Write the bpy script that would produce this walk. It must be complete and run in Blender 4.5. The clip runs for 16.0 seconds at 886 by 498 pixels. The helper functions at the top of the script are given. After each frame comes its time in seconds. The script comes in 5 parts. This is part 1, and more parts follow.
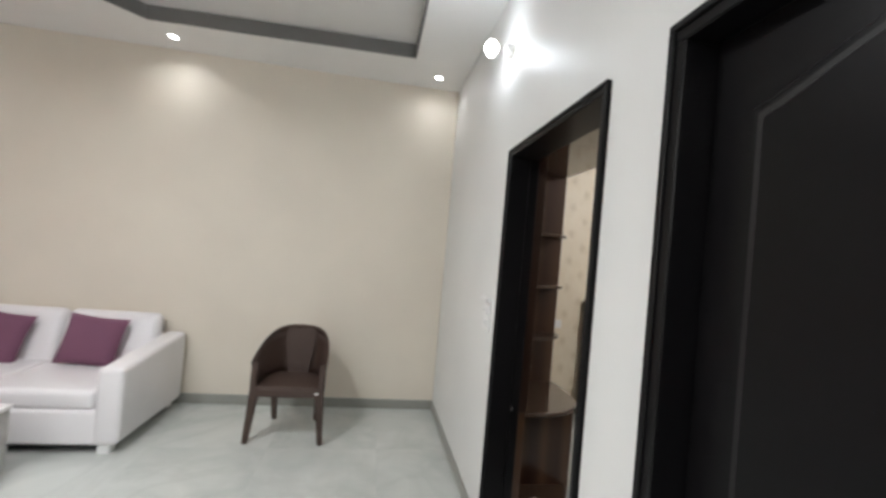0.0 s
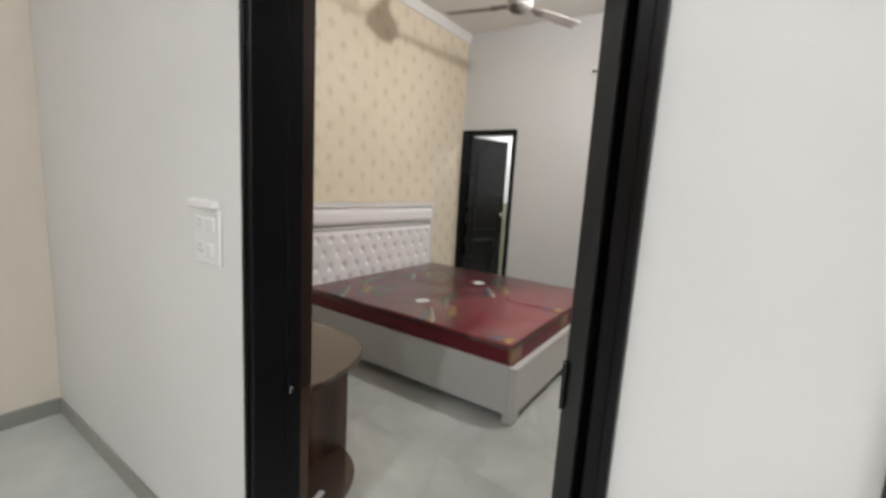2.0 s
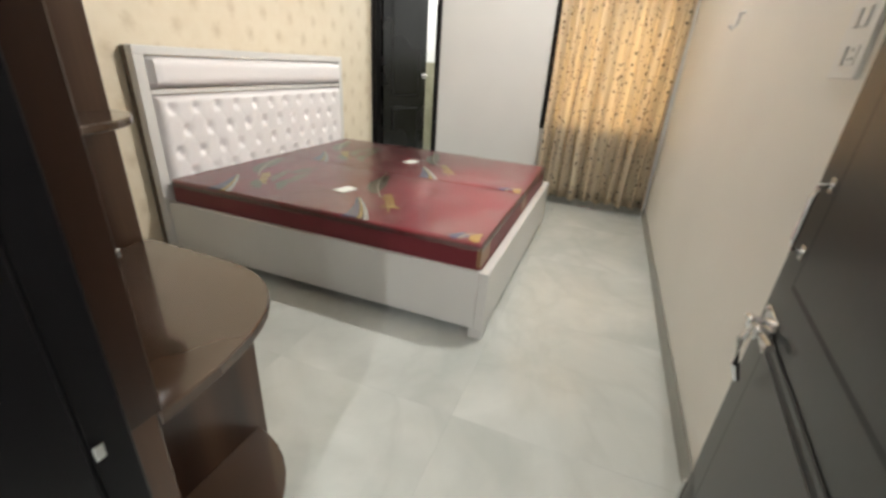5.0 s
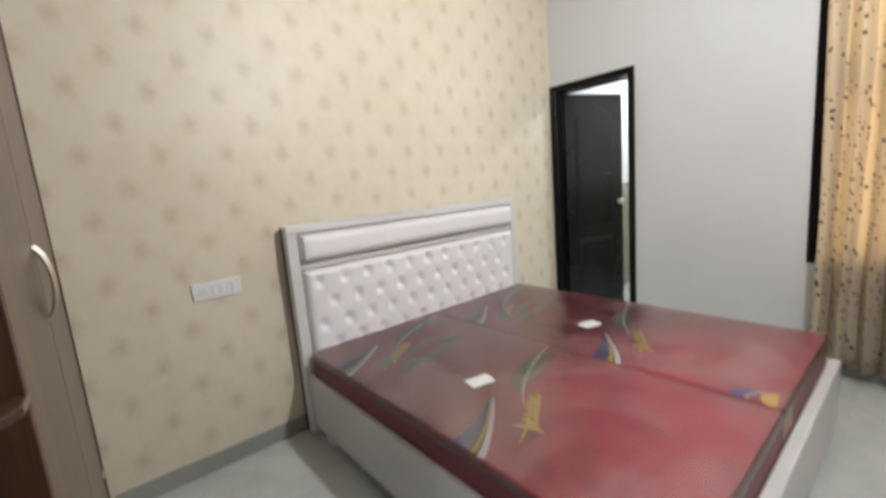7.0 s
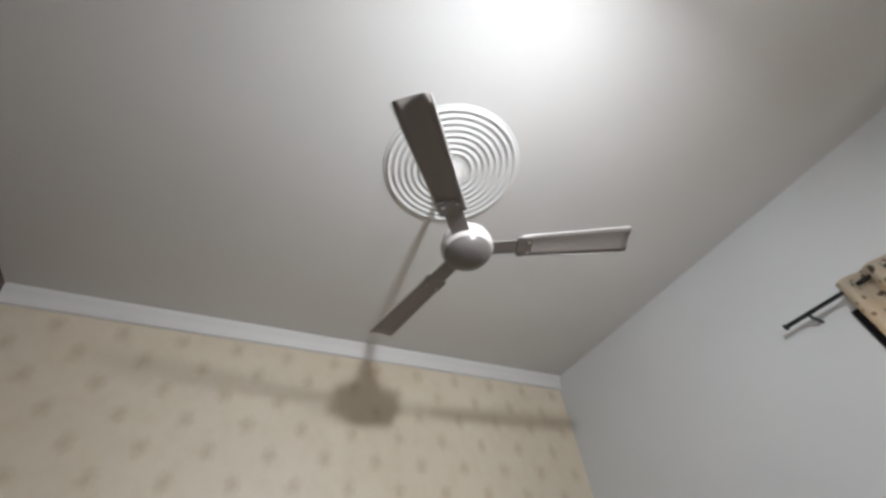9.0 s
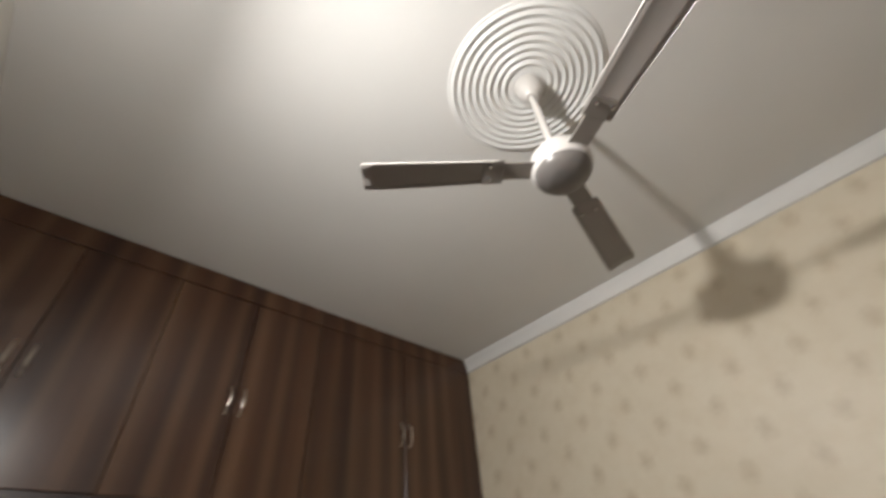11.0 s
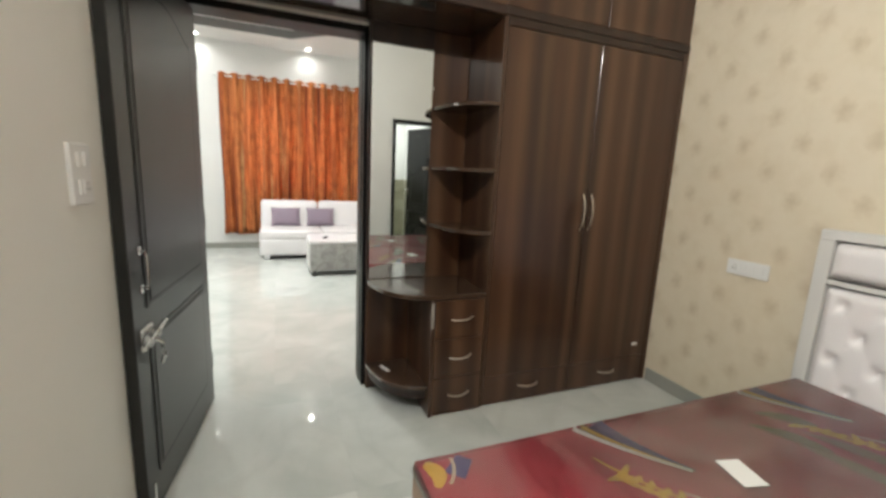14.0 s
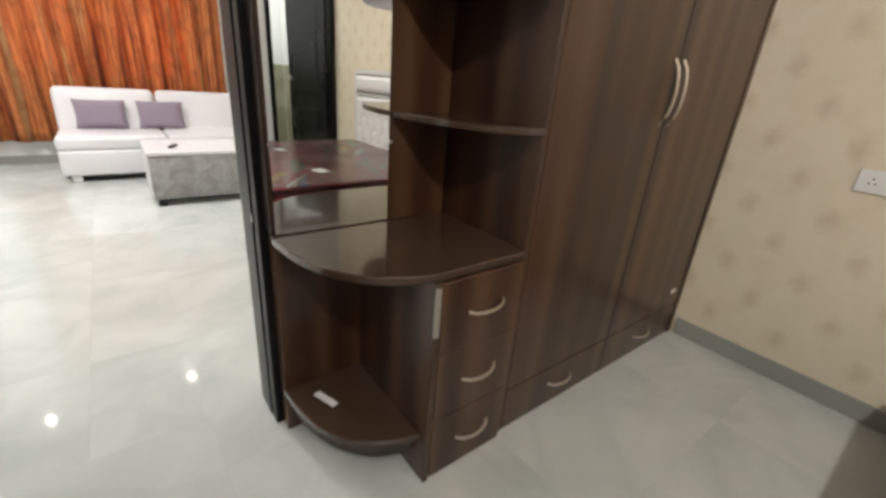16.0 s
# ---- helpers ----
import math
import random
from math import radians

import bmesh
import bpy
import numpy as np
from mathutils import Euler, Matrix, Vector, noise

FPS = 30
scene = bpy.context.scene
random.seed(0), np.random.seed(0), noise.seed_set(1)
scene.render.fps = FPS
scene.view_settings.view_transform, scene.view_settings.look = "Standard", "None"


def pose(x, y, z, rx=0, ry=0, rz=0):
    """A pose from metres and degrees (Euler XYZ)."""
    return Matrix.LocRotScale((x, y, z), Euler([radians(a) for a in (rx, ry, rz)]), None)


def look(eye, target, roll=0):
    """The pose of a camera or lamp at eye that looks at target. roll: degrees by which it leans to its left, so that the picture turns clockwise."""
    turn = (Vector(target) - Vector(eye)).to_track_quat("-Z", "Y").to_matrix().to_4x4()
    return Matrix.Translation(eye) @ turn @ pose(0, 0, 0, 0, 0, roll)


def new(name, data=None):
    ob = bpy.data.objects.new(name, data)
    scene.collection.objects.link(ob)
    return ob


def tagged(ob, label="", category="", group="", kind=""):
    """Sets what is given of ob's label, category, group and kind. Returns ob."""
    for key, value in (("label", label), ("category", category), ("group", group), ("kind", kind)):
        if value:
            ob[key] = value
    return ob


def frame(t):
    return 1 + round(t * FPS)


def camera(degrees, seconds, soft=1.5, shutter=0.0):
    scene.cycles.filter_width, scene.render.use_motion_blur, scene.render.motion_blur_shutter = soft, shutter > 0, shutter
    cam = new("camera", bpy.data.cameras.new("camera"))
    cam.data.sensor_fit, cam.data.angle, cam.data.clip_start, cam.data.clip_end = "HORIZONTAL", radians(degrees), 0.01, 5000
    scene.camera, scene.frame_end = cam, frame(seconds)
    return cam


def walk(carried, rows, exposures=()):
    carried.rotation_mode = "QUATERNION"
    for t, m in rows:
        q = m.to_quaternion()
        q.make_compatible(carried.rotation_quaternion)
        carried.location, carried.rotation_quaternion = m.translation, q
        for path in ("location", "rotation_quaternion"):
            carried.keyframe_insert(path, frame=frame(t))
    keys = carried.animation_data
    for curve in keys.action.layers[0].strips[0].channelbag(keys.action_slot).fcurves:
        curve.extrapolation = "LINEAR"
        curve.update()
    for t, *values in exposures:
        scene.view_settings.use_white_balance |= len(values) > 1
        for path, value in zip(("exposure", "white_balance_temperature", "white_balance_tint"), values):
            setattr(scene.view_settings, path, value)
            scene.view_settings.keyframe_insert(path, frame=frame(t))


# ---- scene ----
cam = camera(93.7, 16.0, soft=3.0, shutter=0.3)
PATH = [
    (0, (-0.694, 0.23, 1.548), (-0.372, 2.204, 1.573), 5.0),
    (0.5, (-0.695, 0.521, 1.524), (-0.023, 2.404, 1.552), 5.8),
    (1, (-0.704, 0.808, 1.494), (0.357, 2.503, 1.528), 5.2),
    (1.5, (-0.691, 1.081, 1.519), (0.742, 2.474, 1.459), 3.8),
    (2, (-0.639, 1.349, 1.394), (1.003, 2.454, 1.099), 3.4),
    (2.2, (-0.617, 1.44, 1.354), (1.086, 2.404, 0.939), 3.4),
    (2.5, (-0.628, 1.54, 1.281), (1.148, 2.28, 0.733), 3.8),
    (3, (-0.677, 1.749, 1.264), (1.16, 2.139, 0.574), 3.9),
    (3.2, (-0.691, 1.78, 1.263), (1.155, 2.08, 0.553), 4.2),
    (5.3, (0.058, 1.936, 1.211), (1.731, 2.622, 0.36), 3.9),
    (5.5, (0.145, 2.003, 1.211), (1.789, 2.725, 0.33), 4.2),
    (6, (0.36, 2.056, 1.207), (1.91, 2.939, 0.304), 4.05),
    (6.5, (0.618, 2.017, 1.25), (2.047, 3.203, 0.508), 0.7),
    (7, (0.745, 2.008, 1.362), (2.013, 3.524, 1.05), -4.7),
    (7.5, (0.975, 2.048, 1.514), (2.119, 3.669, 1.76), -4.9),
    (8, (1.24, 1.985, 1.642), (2.288, 3.481, 2.457), -7.7),
    (8.2, (1.349, 1.971, 1.671), (2.348, 3.388, 2.668), -8.5),
    (10.3, (2.521, 2.02, 1.811), (2.383, 3.253, 3.38), -1.4),
    (10.5, (2.606, 2.034, 1.831), (2.215, 3.266, 3.358), -3.9),
    (11, (2.714, 1.99, 1.802), (1.667, 3.078, 3.113), -5.7),
    (11.5, (2.765, 1.861, 1.772), (1.234, 2.656, 2.783), -4.0),
    (12, (2.912, 1.937, 1.765), (1.102, 2.484, 2.418), -0.3),
    (12.5, (2.961, 1.992, 1.694), (1.062, 2.508, 2.053), 0.6),
    (13, (2.93, 2.012, 1.61), (1.014, 2.569, 1.751), 0.8),
    (13.5, (2.797, 1.975, 1.464), (0.91, 2.629, 1.356), 2.0),
    (14, (2.629, 1.923, 1.365), (0.804, 2.659, 1.007), 2.8),
    (14.5, (2.325, 1.947, 1.274), (0.579, 2.773, 0.757), 2.5),
    (15, (2.006, 1.993, 1.243), (0.369, 2.952, 0.611), 3.0),
    (15.5, (1.648, 2.014, 1.18), (0.164, 3.103, 0.398), 5.0),
    (16, (1.348, 2.112, 1.155), (-0.095, 3.276, 0.407), 4.6),
]

EXPOSURES = [(0.0, -0.05, 6150, 10), (1.5, 0.0, 6150, 11), (2.0, -0.02, 6250, 11), (2.5, 0.02, 6400, 11), (3.2, 0.12, 6550, 11), (5.3, 0.74, 6400, 7), (6.0, 0.6, 6350, 6), (6.5, 0.48, 6200, 8), (7.0, 0.4, 5950, 8), (8.2, -0.25, 5550, 8), (10.3, -0.58, 6250, 10), (11.0, -0.5, 6300, 9), (12.0, 0.12, 6450, 6), (13.0, 0.38, 6650, 6), (14.0, 0.42, 6400, 5), (15.0, 0.41, 6350, 7), (16.0, 0.38, 6450, 9)]
walk(cam, [(t, look(*p)) for t, *p in PATH], EXPOSURES)

# ---- plan, in metres ----
PART = 0.150                     # thickness of the partition between hall and bedroom
BX0, BX1, BY0, BY1, BZ = PART, 4.092, 1.412, 4.322, 3.30     # bedroom
HX0, HX1, HY0, HY1, HZ = -4.86, 0.0, -2.0, 4.325, 3.18         # hall
DY0, DY1, DZ = 1.483, 2.390, 2.110                            # clear opening of the bedroom door
FRONT = 0.612                    # front of the wardrobe

# ---- world and lamps ----
world = bpy.data.worlds.new("sky")
scene.world = world
world.use_nodes = True
wn = world.node_tree
sky = wn.nodes.new("ShaderNodeTexSky")
sky.sky_type, sky.sun_disc = "NISHITA", False
sky.sun_elevation, sky.sun_rotation = radians(18), radians(60)
wn.nodes["Background"].inputs["Strength"].default_value = 0.08
wn.links.new(sky.outputs[0], wn.nodes["Background"].inputs["Color"])


def lamp(name, kind, at, power, colour, size, target=None, spread=None):
    data = bpy.data.lights.new(name, kind)
    data.energy, data.color = power, colour
    if kind == "AREA":
        data.shape, data.size = "DISK", size
        if spread:
            data.spread = radians(spread)
    else:
        data.shadow_soft_size = size
    ob = new(name, data)
    ob.matrix_world = look(at, target) if target else pose(*at)
    return ob


WHITE, COOL = (1.0, 0.985, 0.96), (0.86, 0.93, 1.0)
BULB_BED = (2.35, 1.61, 2.70)
BULB_HALL = (-0.13, 2.57, 2.77)
lamp("bedroom_bulb_light", "POINT", (BULB_BED[0], BULB_BED[1] + 0.06, BULB_BED[2]), 15, (1.0, 0.955, 0.90), 0.03)
lamp("bedroom_bulb_face", "AREA", (BULB_BED[0], BULB_BED[1] + 0.065, BULB_BED[2]), 33, (1.0, 0.955, 0.90), 0.07, (BULB_BED[0], BULB_BED[1] + 1.0, BULB_BED[2] - 0.35))
lamp("hall_bulb_light", "POINT", (BULB_HALL[0] - 0.10, BULB_HALL[1], BULB_HALL[2]), 3, COOL, 0.04)
TRAY_Z = HZ + 0.112
# (-2.3, 1.75) and both at y = -1.6 are unseen, added to brighten the hall
DOWNLIGHTS_AND_FILL = [(-0.25, 4.05, HZ, 1.1), (-2.52, 4.05, HZ, 1.7), (-4.62, 4.05, HZ, 3), (-4.67, 2.42, HZ, 1.3), (-4.67, 0.87, HZ, 1.3), (-3.05, 0.72, TRAY_Z, 34), (-2.3, 1.75, TRAY_Z, 36), (-2.52, -1.6, HZ, 40), (-0.6, -1.6, HZ, 12)]
for dx, dy, dz, watts in DOWNLIGHTS_AND_FILL:
    lamp("downlight_and_fill_beam", "AREA", (dx, dy, dz - 0.02), watts, WHITE, 0.035 if watts > 10 else 0.03, (dx, dy, 0), 165 if watts > 10 else 145)
lamp("bathroom_light", "AREA", (5.3, 3.6, 2.6), 22, WHITE, 0.2, (5.3, 3.6, 0))
win = lamp("window_daylight", "AREA", (4.36, 1.97, 1.66), 45, (1.0, 0.90, 0.76), 1.0, (3.0, 1.97, 1.66))
win.data.shape, win.data.size, win.data.size_y = "RECTANGLE", 0.9, 1.8
win2 = lamp("hall_window_daylight", "AREA", (-5.1, 2.25, 1.7), 50, (1.0, 0.85, 0.65), 1.0, (-3.0, 2.25, 1.7))
win2.data.shape, win2.data.size, win2.data.size_y = "RECTANGLE", 1.8, 1.6


# ---- materials ----
def nodes(name):
    m = bpy.data.materials.new(name)
    m.use_nodes = True
    return m, m.node_tree, m.node_tree.nodes["Principled BSDF"]


def add(tree, kind, **sets):
    n = tree.nodes.new(kind)
    for k, v in sets.items():
        if k in n.inputs:
            n.inputs[k].default_value = v
    return n


def ramp(tree, fac, stops):
    r = tree.nodes.new("ShaderNodeValToRGB")
    els = r.color_ramp.elements
    while len(els) < len(stops):
        els.new(0.5)
    for e, (p, c) in zip(els, stops):
        e.position, e.color = p, (*c, 1)
    tree.links.new(fac, r.inputs[0])
    return r.outputs[0]


def coords(tree, scale=(1, 1, 1), turn=(0, 0, 0), world_space=True):
    if world_space:
        c = tree.nodes.new("ShaderNodeNewGeometry").outputs["Position"]
    else:
        c = tree.nodes.new("ShaderNodeTexCoord").outputs["Object"]
    m = tree.nodes.new("ShaderNodeMapping")
    m.inputs["Scale"].default_value, m.inputs["Rotation"].default_value = scale, turn
    tree.links.new(c, m.inputs[0])
    return m.outputs[0]


def noise_tex(tree, vec, scale, detail=3.0, rough=0.5, distort=0.0):
    n = add(tree, "ShaderNodeTexNoise", Scale=scale, Detail=detail, Roughness=rough, Distortion=distort)
    tree.links.new(vec, n.inputs["Vector"])
    return n.outputs[0]


def bump(tree, bsdf, height, strength, distance=0.01):
    b = add(tree, "ShaderNodeBump", Strength=strength, Distance=distance)
    tree.links.new(height, b.inputs["Height"])
    tree.links.new(b.outputs[0], bsdf.inputs["Normal"])


def mixc(tree, fac, a, b, mode="MIX"):
    m = tree.nodes.new("ShaderNodeMix")
    m.data_type, m.blend_type = "RGBA", mode
    for s, v in ((m.inputs[0], fac), (m.inputs[6], a), (m.inputs[7], b)):
        if isinstance(v, (int, float)):
            s.default_value = v
        elif isinstance(v, tuple):
            s.default_value = (*v, 1)
        else:
            tree.links.new(v, s)
    return m.outputs[2]


def calc(tree, op, a, b=0.0, c=None):
    m = tree.nodes.new("ShaderNodeMath")
    m.operation = op
    for s, v in zip(m.inputs, (a, b, c)):
        if v is None:
            continue
        if isinstance(v, (int, float)):
            s.default_value = v
        else:
            tree.links.new(v, s)
    return m.outputs[0]


def paint(name, colour, rough=0.6, vary=0.06, grain=60.0, relief=0.08, metal=0.0, coat=0.0, world_space=True, cloud=1.3, spec=0.5):
    """A painted or plastic surface: cloudy tone at two scales, fine relief."""
    m, t, b = nodes(name)
    v = coords(t, world_space=world_space)
    big, small = noise_tex(t, v, cloud, 4), noise_tex(t, v, grain, 3)
    lo, hi = tuple(c * (1 - vary) for c in colour), tuple(min(1, c * (1 + vary)) for c in colour)
    base = ramp(t, big, [(0.3, lo), (0.7, hi)])
    base = mixc(t, calc(t, "MULTIPLY", small, vary), base, tuple(c * 0.7 for c in colour))
    t.links.new(base, b.inputs["Base Color"])
    t.links.new(calc(t, "ADD", rough - 0.06, calc(t, "MULTIPLY", big, 0.12)), b.inputs["Roughness"])
    b.inputs["Metallic"].default_value, b.inputs["Coat Weight"].default_value = metal, coat
    b.inputs["Specular IOR Level"].default_value = spec
    if relief:
        bump(t, b, small, relief, 0.002)
    return m


M = {}
M["white"] = paint("white_wall_paint", (0.76, 0.76, 0.74), 0.45, 0.03, 90, 0.06)
M["greywhite"] = paint("cool_white_wall_paint", (0.70, 0.71, 0.71), 0.5, 0.03, 90, 0.06)
M["cream"] = paint("cream_wall_paint", (0.74, 0.675, 0.575), 0.55, 0.04, 80, 0.08)
M["beige"] = paint("pale_wall_paint", (0.84, 0.82, 0.775), 0.5, 0.03, 80, 0.06)
M["ceiling"] = paint("ceiling_paint", (0.72, 0.705, 0.68), 0.7, 0.03, 70, 0.05)
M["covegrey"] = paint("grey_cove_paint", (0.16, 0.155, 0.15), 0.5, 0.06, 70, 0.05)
M["plaster"] = paint("white_plaster_moulding", (0.80, 0.79, 0.77), 0.55, 0.03, 70, 0.05)
M["black"] = paint("black_brown_door_paint", (0.006, 0.0055, 0.006), 0.34, 0.2, 50, 0.05, coat=0.0, spec=0.17)
M["blackgloss"] = paint("glossy_black_door_paint", (0.007, 0.007, 0.008), 0.28, 0.2, 50, 0.05, spec=0.5)
# dark door paint lifted to grey, the bulb's sheen partly put into the colour
M["leaf"] = paint("door_paint_with_sheen", (0.012, 0.0125, 0.012), 0.34, 0.15, 50, 0.06, coat=0.12)
# near-black for small dark parts and for the shade in door panel grooves
M["groove"] = paint("black_and_groove_shade", (0.006, 0.006, 0.006), 0.5, 0.2, 50, 0.03)
M["chrome"] = paint("brushed_steel", (0.72, 0.72, 0.72), 0.22, 0.06, 200, 0.03, metal=1.0)
M["bronze"] = paint("warm_metal_handle", (0.70, 0.63, 0.54), 0.38, 0.08, 200, 0.03, metal=1.0)
M["plastic"] = paint("white_switch_plastic", (0.80, 0.80, 0.79), 0.3, 0.02, 60, 0.02)
M["darkslot"] = paint("dark_slot", (0.03, 0.03, 0.03), 0.5, 0.1, 60, 0.0)
M["leather"] = paint("white_leatherette", (0.79, 0.765, 0.775), 0.32, 0.04, 260, 0.25, world_space=False, coat=0.25)
M["bedwhite"] = paint("white_laminate_bed", (0.66, 0.65, 0.63), 0.4, 0.05, 120, 0.08)
M["edgebrown"] = paint("brown_board_edge", (0.10, 0.07, 0.045), 0.5, 0.15, 60, 0.08)
M["cushion"] = paint("plum_cushion_cloth", (0.17, 0.068, 0.115), 0.85, 0.12, 300, 0.3, world_space=False)
M["lilac"] = paint("lilac_cushion_cloth", (0.27, 0.21, 0.27), 0.6, 0.1, 300, 0.3, world_space=False)
M["chair"] = paint("dark_brown_moulded_plastic", (0.058, 0.034, 0.025), 0.55, 0.1, 160, 0.12)
M["fanwhite"] = paint("white_fan_enamel", (0.62, 0.59, 0.56), 0.3, 0.03, 60, 0.02, world_space=False)
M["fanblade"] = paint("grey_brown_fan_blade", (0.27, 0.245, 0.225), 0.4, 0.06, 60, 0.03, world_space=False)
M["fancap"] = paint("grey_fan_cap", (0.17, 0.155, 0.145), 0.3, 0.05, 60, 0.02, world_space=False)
M["skirt"] = paint("grey_stone_skirting", (0.30, 0.30, 0.27), 0.35, 0.12, 25, 0.05)
M["paper"] = paint("white_paper_label", (0.80, 0.78, 0.76), 0.6, 0.03, 80, 0.03)
M["gold"] = paint("yellow_print", (0.70, 0.44, 0.06), 0.4, 0.2, 30, 0.0)
M["navy"] = paint("navy_print", (0.06, 0.055, 0.22), 0.35, 0.2, 30, 0.0)
M["tape"] = paint("clear_tape", (0.34, 0.30, 0.27), 0.2, 0.1, 60, 0.05, coat=0.5)
M["pale"] = paint("pale_gold_print", (0.62, 0.52, 0.36), 0.35, 0.15, 30, 0.0)
# cover maroon taken darker for the shaded mattress sides
M["maroon"] = paint("shaded_maroon_sides", (0.15, 0.013, 0.022), 0.45, 0.15, 60, 0.05)
M["olive"] = paint("olive_print", (0.17, 0.105, 0.035), 0.35, 0.3, 18, 0.0)
M["dimgold"] = paint("dim_gold_print", (0.26, 0.14, 0.07), 0.35, 0.3, 18, 0.0)


def make_marble(name, a, b_, vein, rough):
    m, t, b = nodes(name)
    v = coords(t)
    off = t.nodes.new("ShaderNodeObjectInfo").outputs["Random"]
    shift = t.nodes.new("ShaderNodeVectorMath")
    shift.operation = "ADD"
    comb = t.nodes.new("ShaderNodeCombineXYZ")
    t.links.new(calc(t, "MULTIPLY", off, 37.0), comb.inputs[2])
    t.links.new(v, shift.inputs[0])
    t.links.new(comb.outputs[0], shift.inputs[1])
    v = shift.outputs[0]
    cloud = noise_tex(t, v, 1.6, 6, 0.55, 1.2)
    veins = noise_tex(t, v, 1.1, 5, 0.5, 1.4)
    line = calc(t, "ABSOLUTE", calc(t, "SUBTRACT", veins, 0.5))
    base = ramp(t, cloud, [(0.3, a), (0.7, b_)])
    fac = ramp(t, line, [(0.0, (0.2,) * 3), (0.07, (0.0,) * 3)])
    base = mixc(t, fac, base, vein)
    base = mixc(t, calc(t, "MULTIPLY", off, 0.03), base, vein)
    t.links.new(base, b.inputs["Base Color"])
    t.links.new(ramp(t, noise_tex(t, v, 7, 4), [(0.3, (rough * 0.75,) * 3), (0.8, (rough * 1.5,) * 3)]), b.inputs["Roughness"])
    return m


M["tile"] = make_marble("polished_marble_tile", (0.49, 0.515, 0.49), (0.625, 0.642, 0.612), (0.37, 0.395, 0.372), 0.045)
M["grout"] = paint("tile_grout", (0.42, 0.44, 0.42), 0.7, 0.1, 60, 0.05)
M["walltile"] = make_marble("green_marble_wall_tile", (0.26, 0.25, 0.17), (0.46, 0.44, 0.33), (0.16, 0.16, 0.10), 0.2)


def make_wood(name, dark, mid, light, rough, coat, axis=1):
    """Dark laminate with broad vertical bands and fine grain along z."""
    m, t, b = nodes(name)
    v = coords(t)
    sep = t.nodes.new("ShaderNodeSeparateXYZ")
    t.links.new(v, sep.inputs[0])
    across = sep.outputs[axis]
    wob = noise_tex(t, coords(t, (1.2, 1.2, 0.35)), 2.0, 3)
    u = calc(t, "ADD", across, calc(t, "MULTIPLY", calc(t, "SUBTRACT", wob, 0.5), 0.045))
    comb = t.nodes.new("ShaderNodeCombineXYZ")
    t.links.new(u, comb.inputs[0])
    t.links.new(calc(t, "MULTIPLY", sep.outputs[2], 0.06), comb.inputs[1])
    bands = noise_tex(t, comb.outputs[0], 6.0, 2.5, 0.45)
    uneven = noise_tex(t, comb.outputs[0], 3.1, 2)
    beat = calc(t, "ADD", calc(t, "MULTIPLY", u, 2 * math.pi / 0.15), calc(t, "MULTIPLY", uneven, 3.0))
    stripe = calc(t, "POWER", calc(t, "MULTIPLY_ADD", calc(t, "SINE", beat), 0.5, 0.5), 1.8)
    stripe = calc(t, "MULTIPLY", stripe, ramp(t, uneven, [(0.35, (0.15,) * 3), (0.65, (0.75,) * 3)]))
    fine = noise_tex(t, coords(t, (55, 55, 1.6)), 2.0, 5, 0.6)
    base = ramp(t, bands, [(0.35, dark), (0.6, mid)])
    base = mixc(t, stripe, base, light)
    base = mixc(t, calc(t, "MULTIPLY", fine, 0.45), base, tuple(c * 0.45 for c in dark))
    t.links.new(base, b.inputs["Base Color"])
    b.inputs["Roughness"].default_value, b.inputs["Coat Weight"].default_value = rough, coat
    b.inputs["Coat Roughness"].default_value = 0.12
    b.inputs["Specular IOR Level"].default_value = 0.5
    bump(t, b, fine, 0.05, 0.001)
    return m


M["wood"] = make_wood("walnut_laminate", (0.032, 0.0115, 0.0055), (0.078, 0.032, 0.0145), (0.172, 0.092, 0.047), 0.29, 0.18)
# same walnut at about 0.7 for side faces, their shade put into the colour
M["woodshade"] = make_wood("shaded_walnut_laminate_side", (0.022, 0.008, 0.004), (0.056, 0.0225, 0.0105), (0.115, 0.060, 0.032), 0.32, 0.18, 0)
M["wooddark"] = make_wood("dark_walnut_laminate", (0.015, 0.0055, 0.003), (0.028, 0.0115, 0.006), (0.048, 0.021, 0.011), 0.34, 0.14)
M["glossdark"] = paint("glossy_dark_laminate", (0.05, 0.03, 0.02), 0.1, 0.2, 40, 0.0, coat=0.6)
M["shelf"] = paint("shelf_top_laminate", (0.062, 0.036, 0.023), 0.16, 0.1, 60, 0.02, coat=0.5)


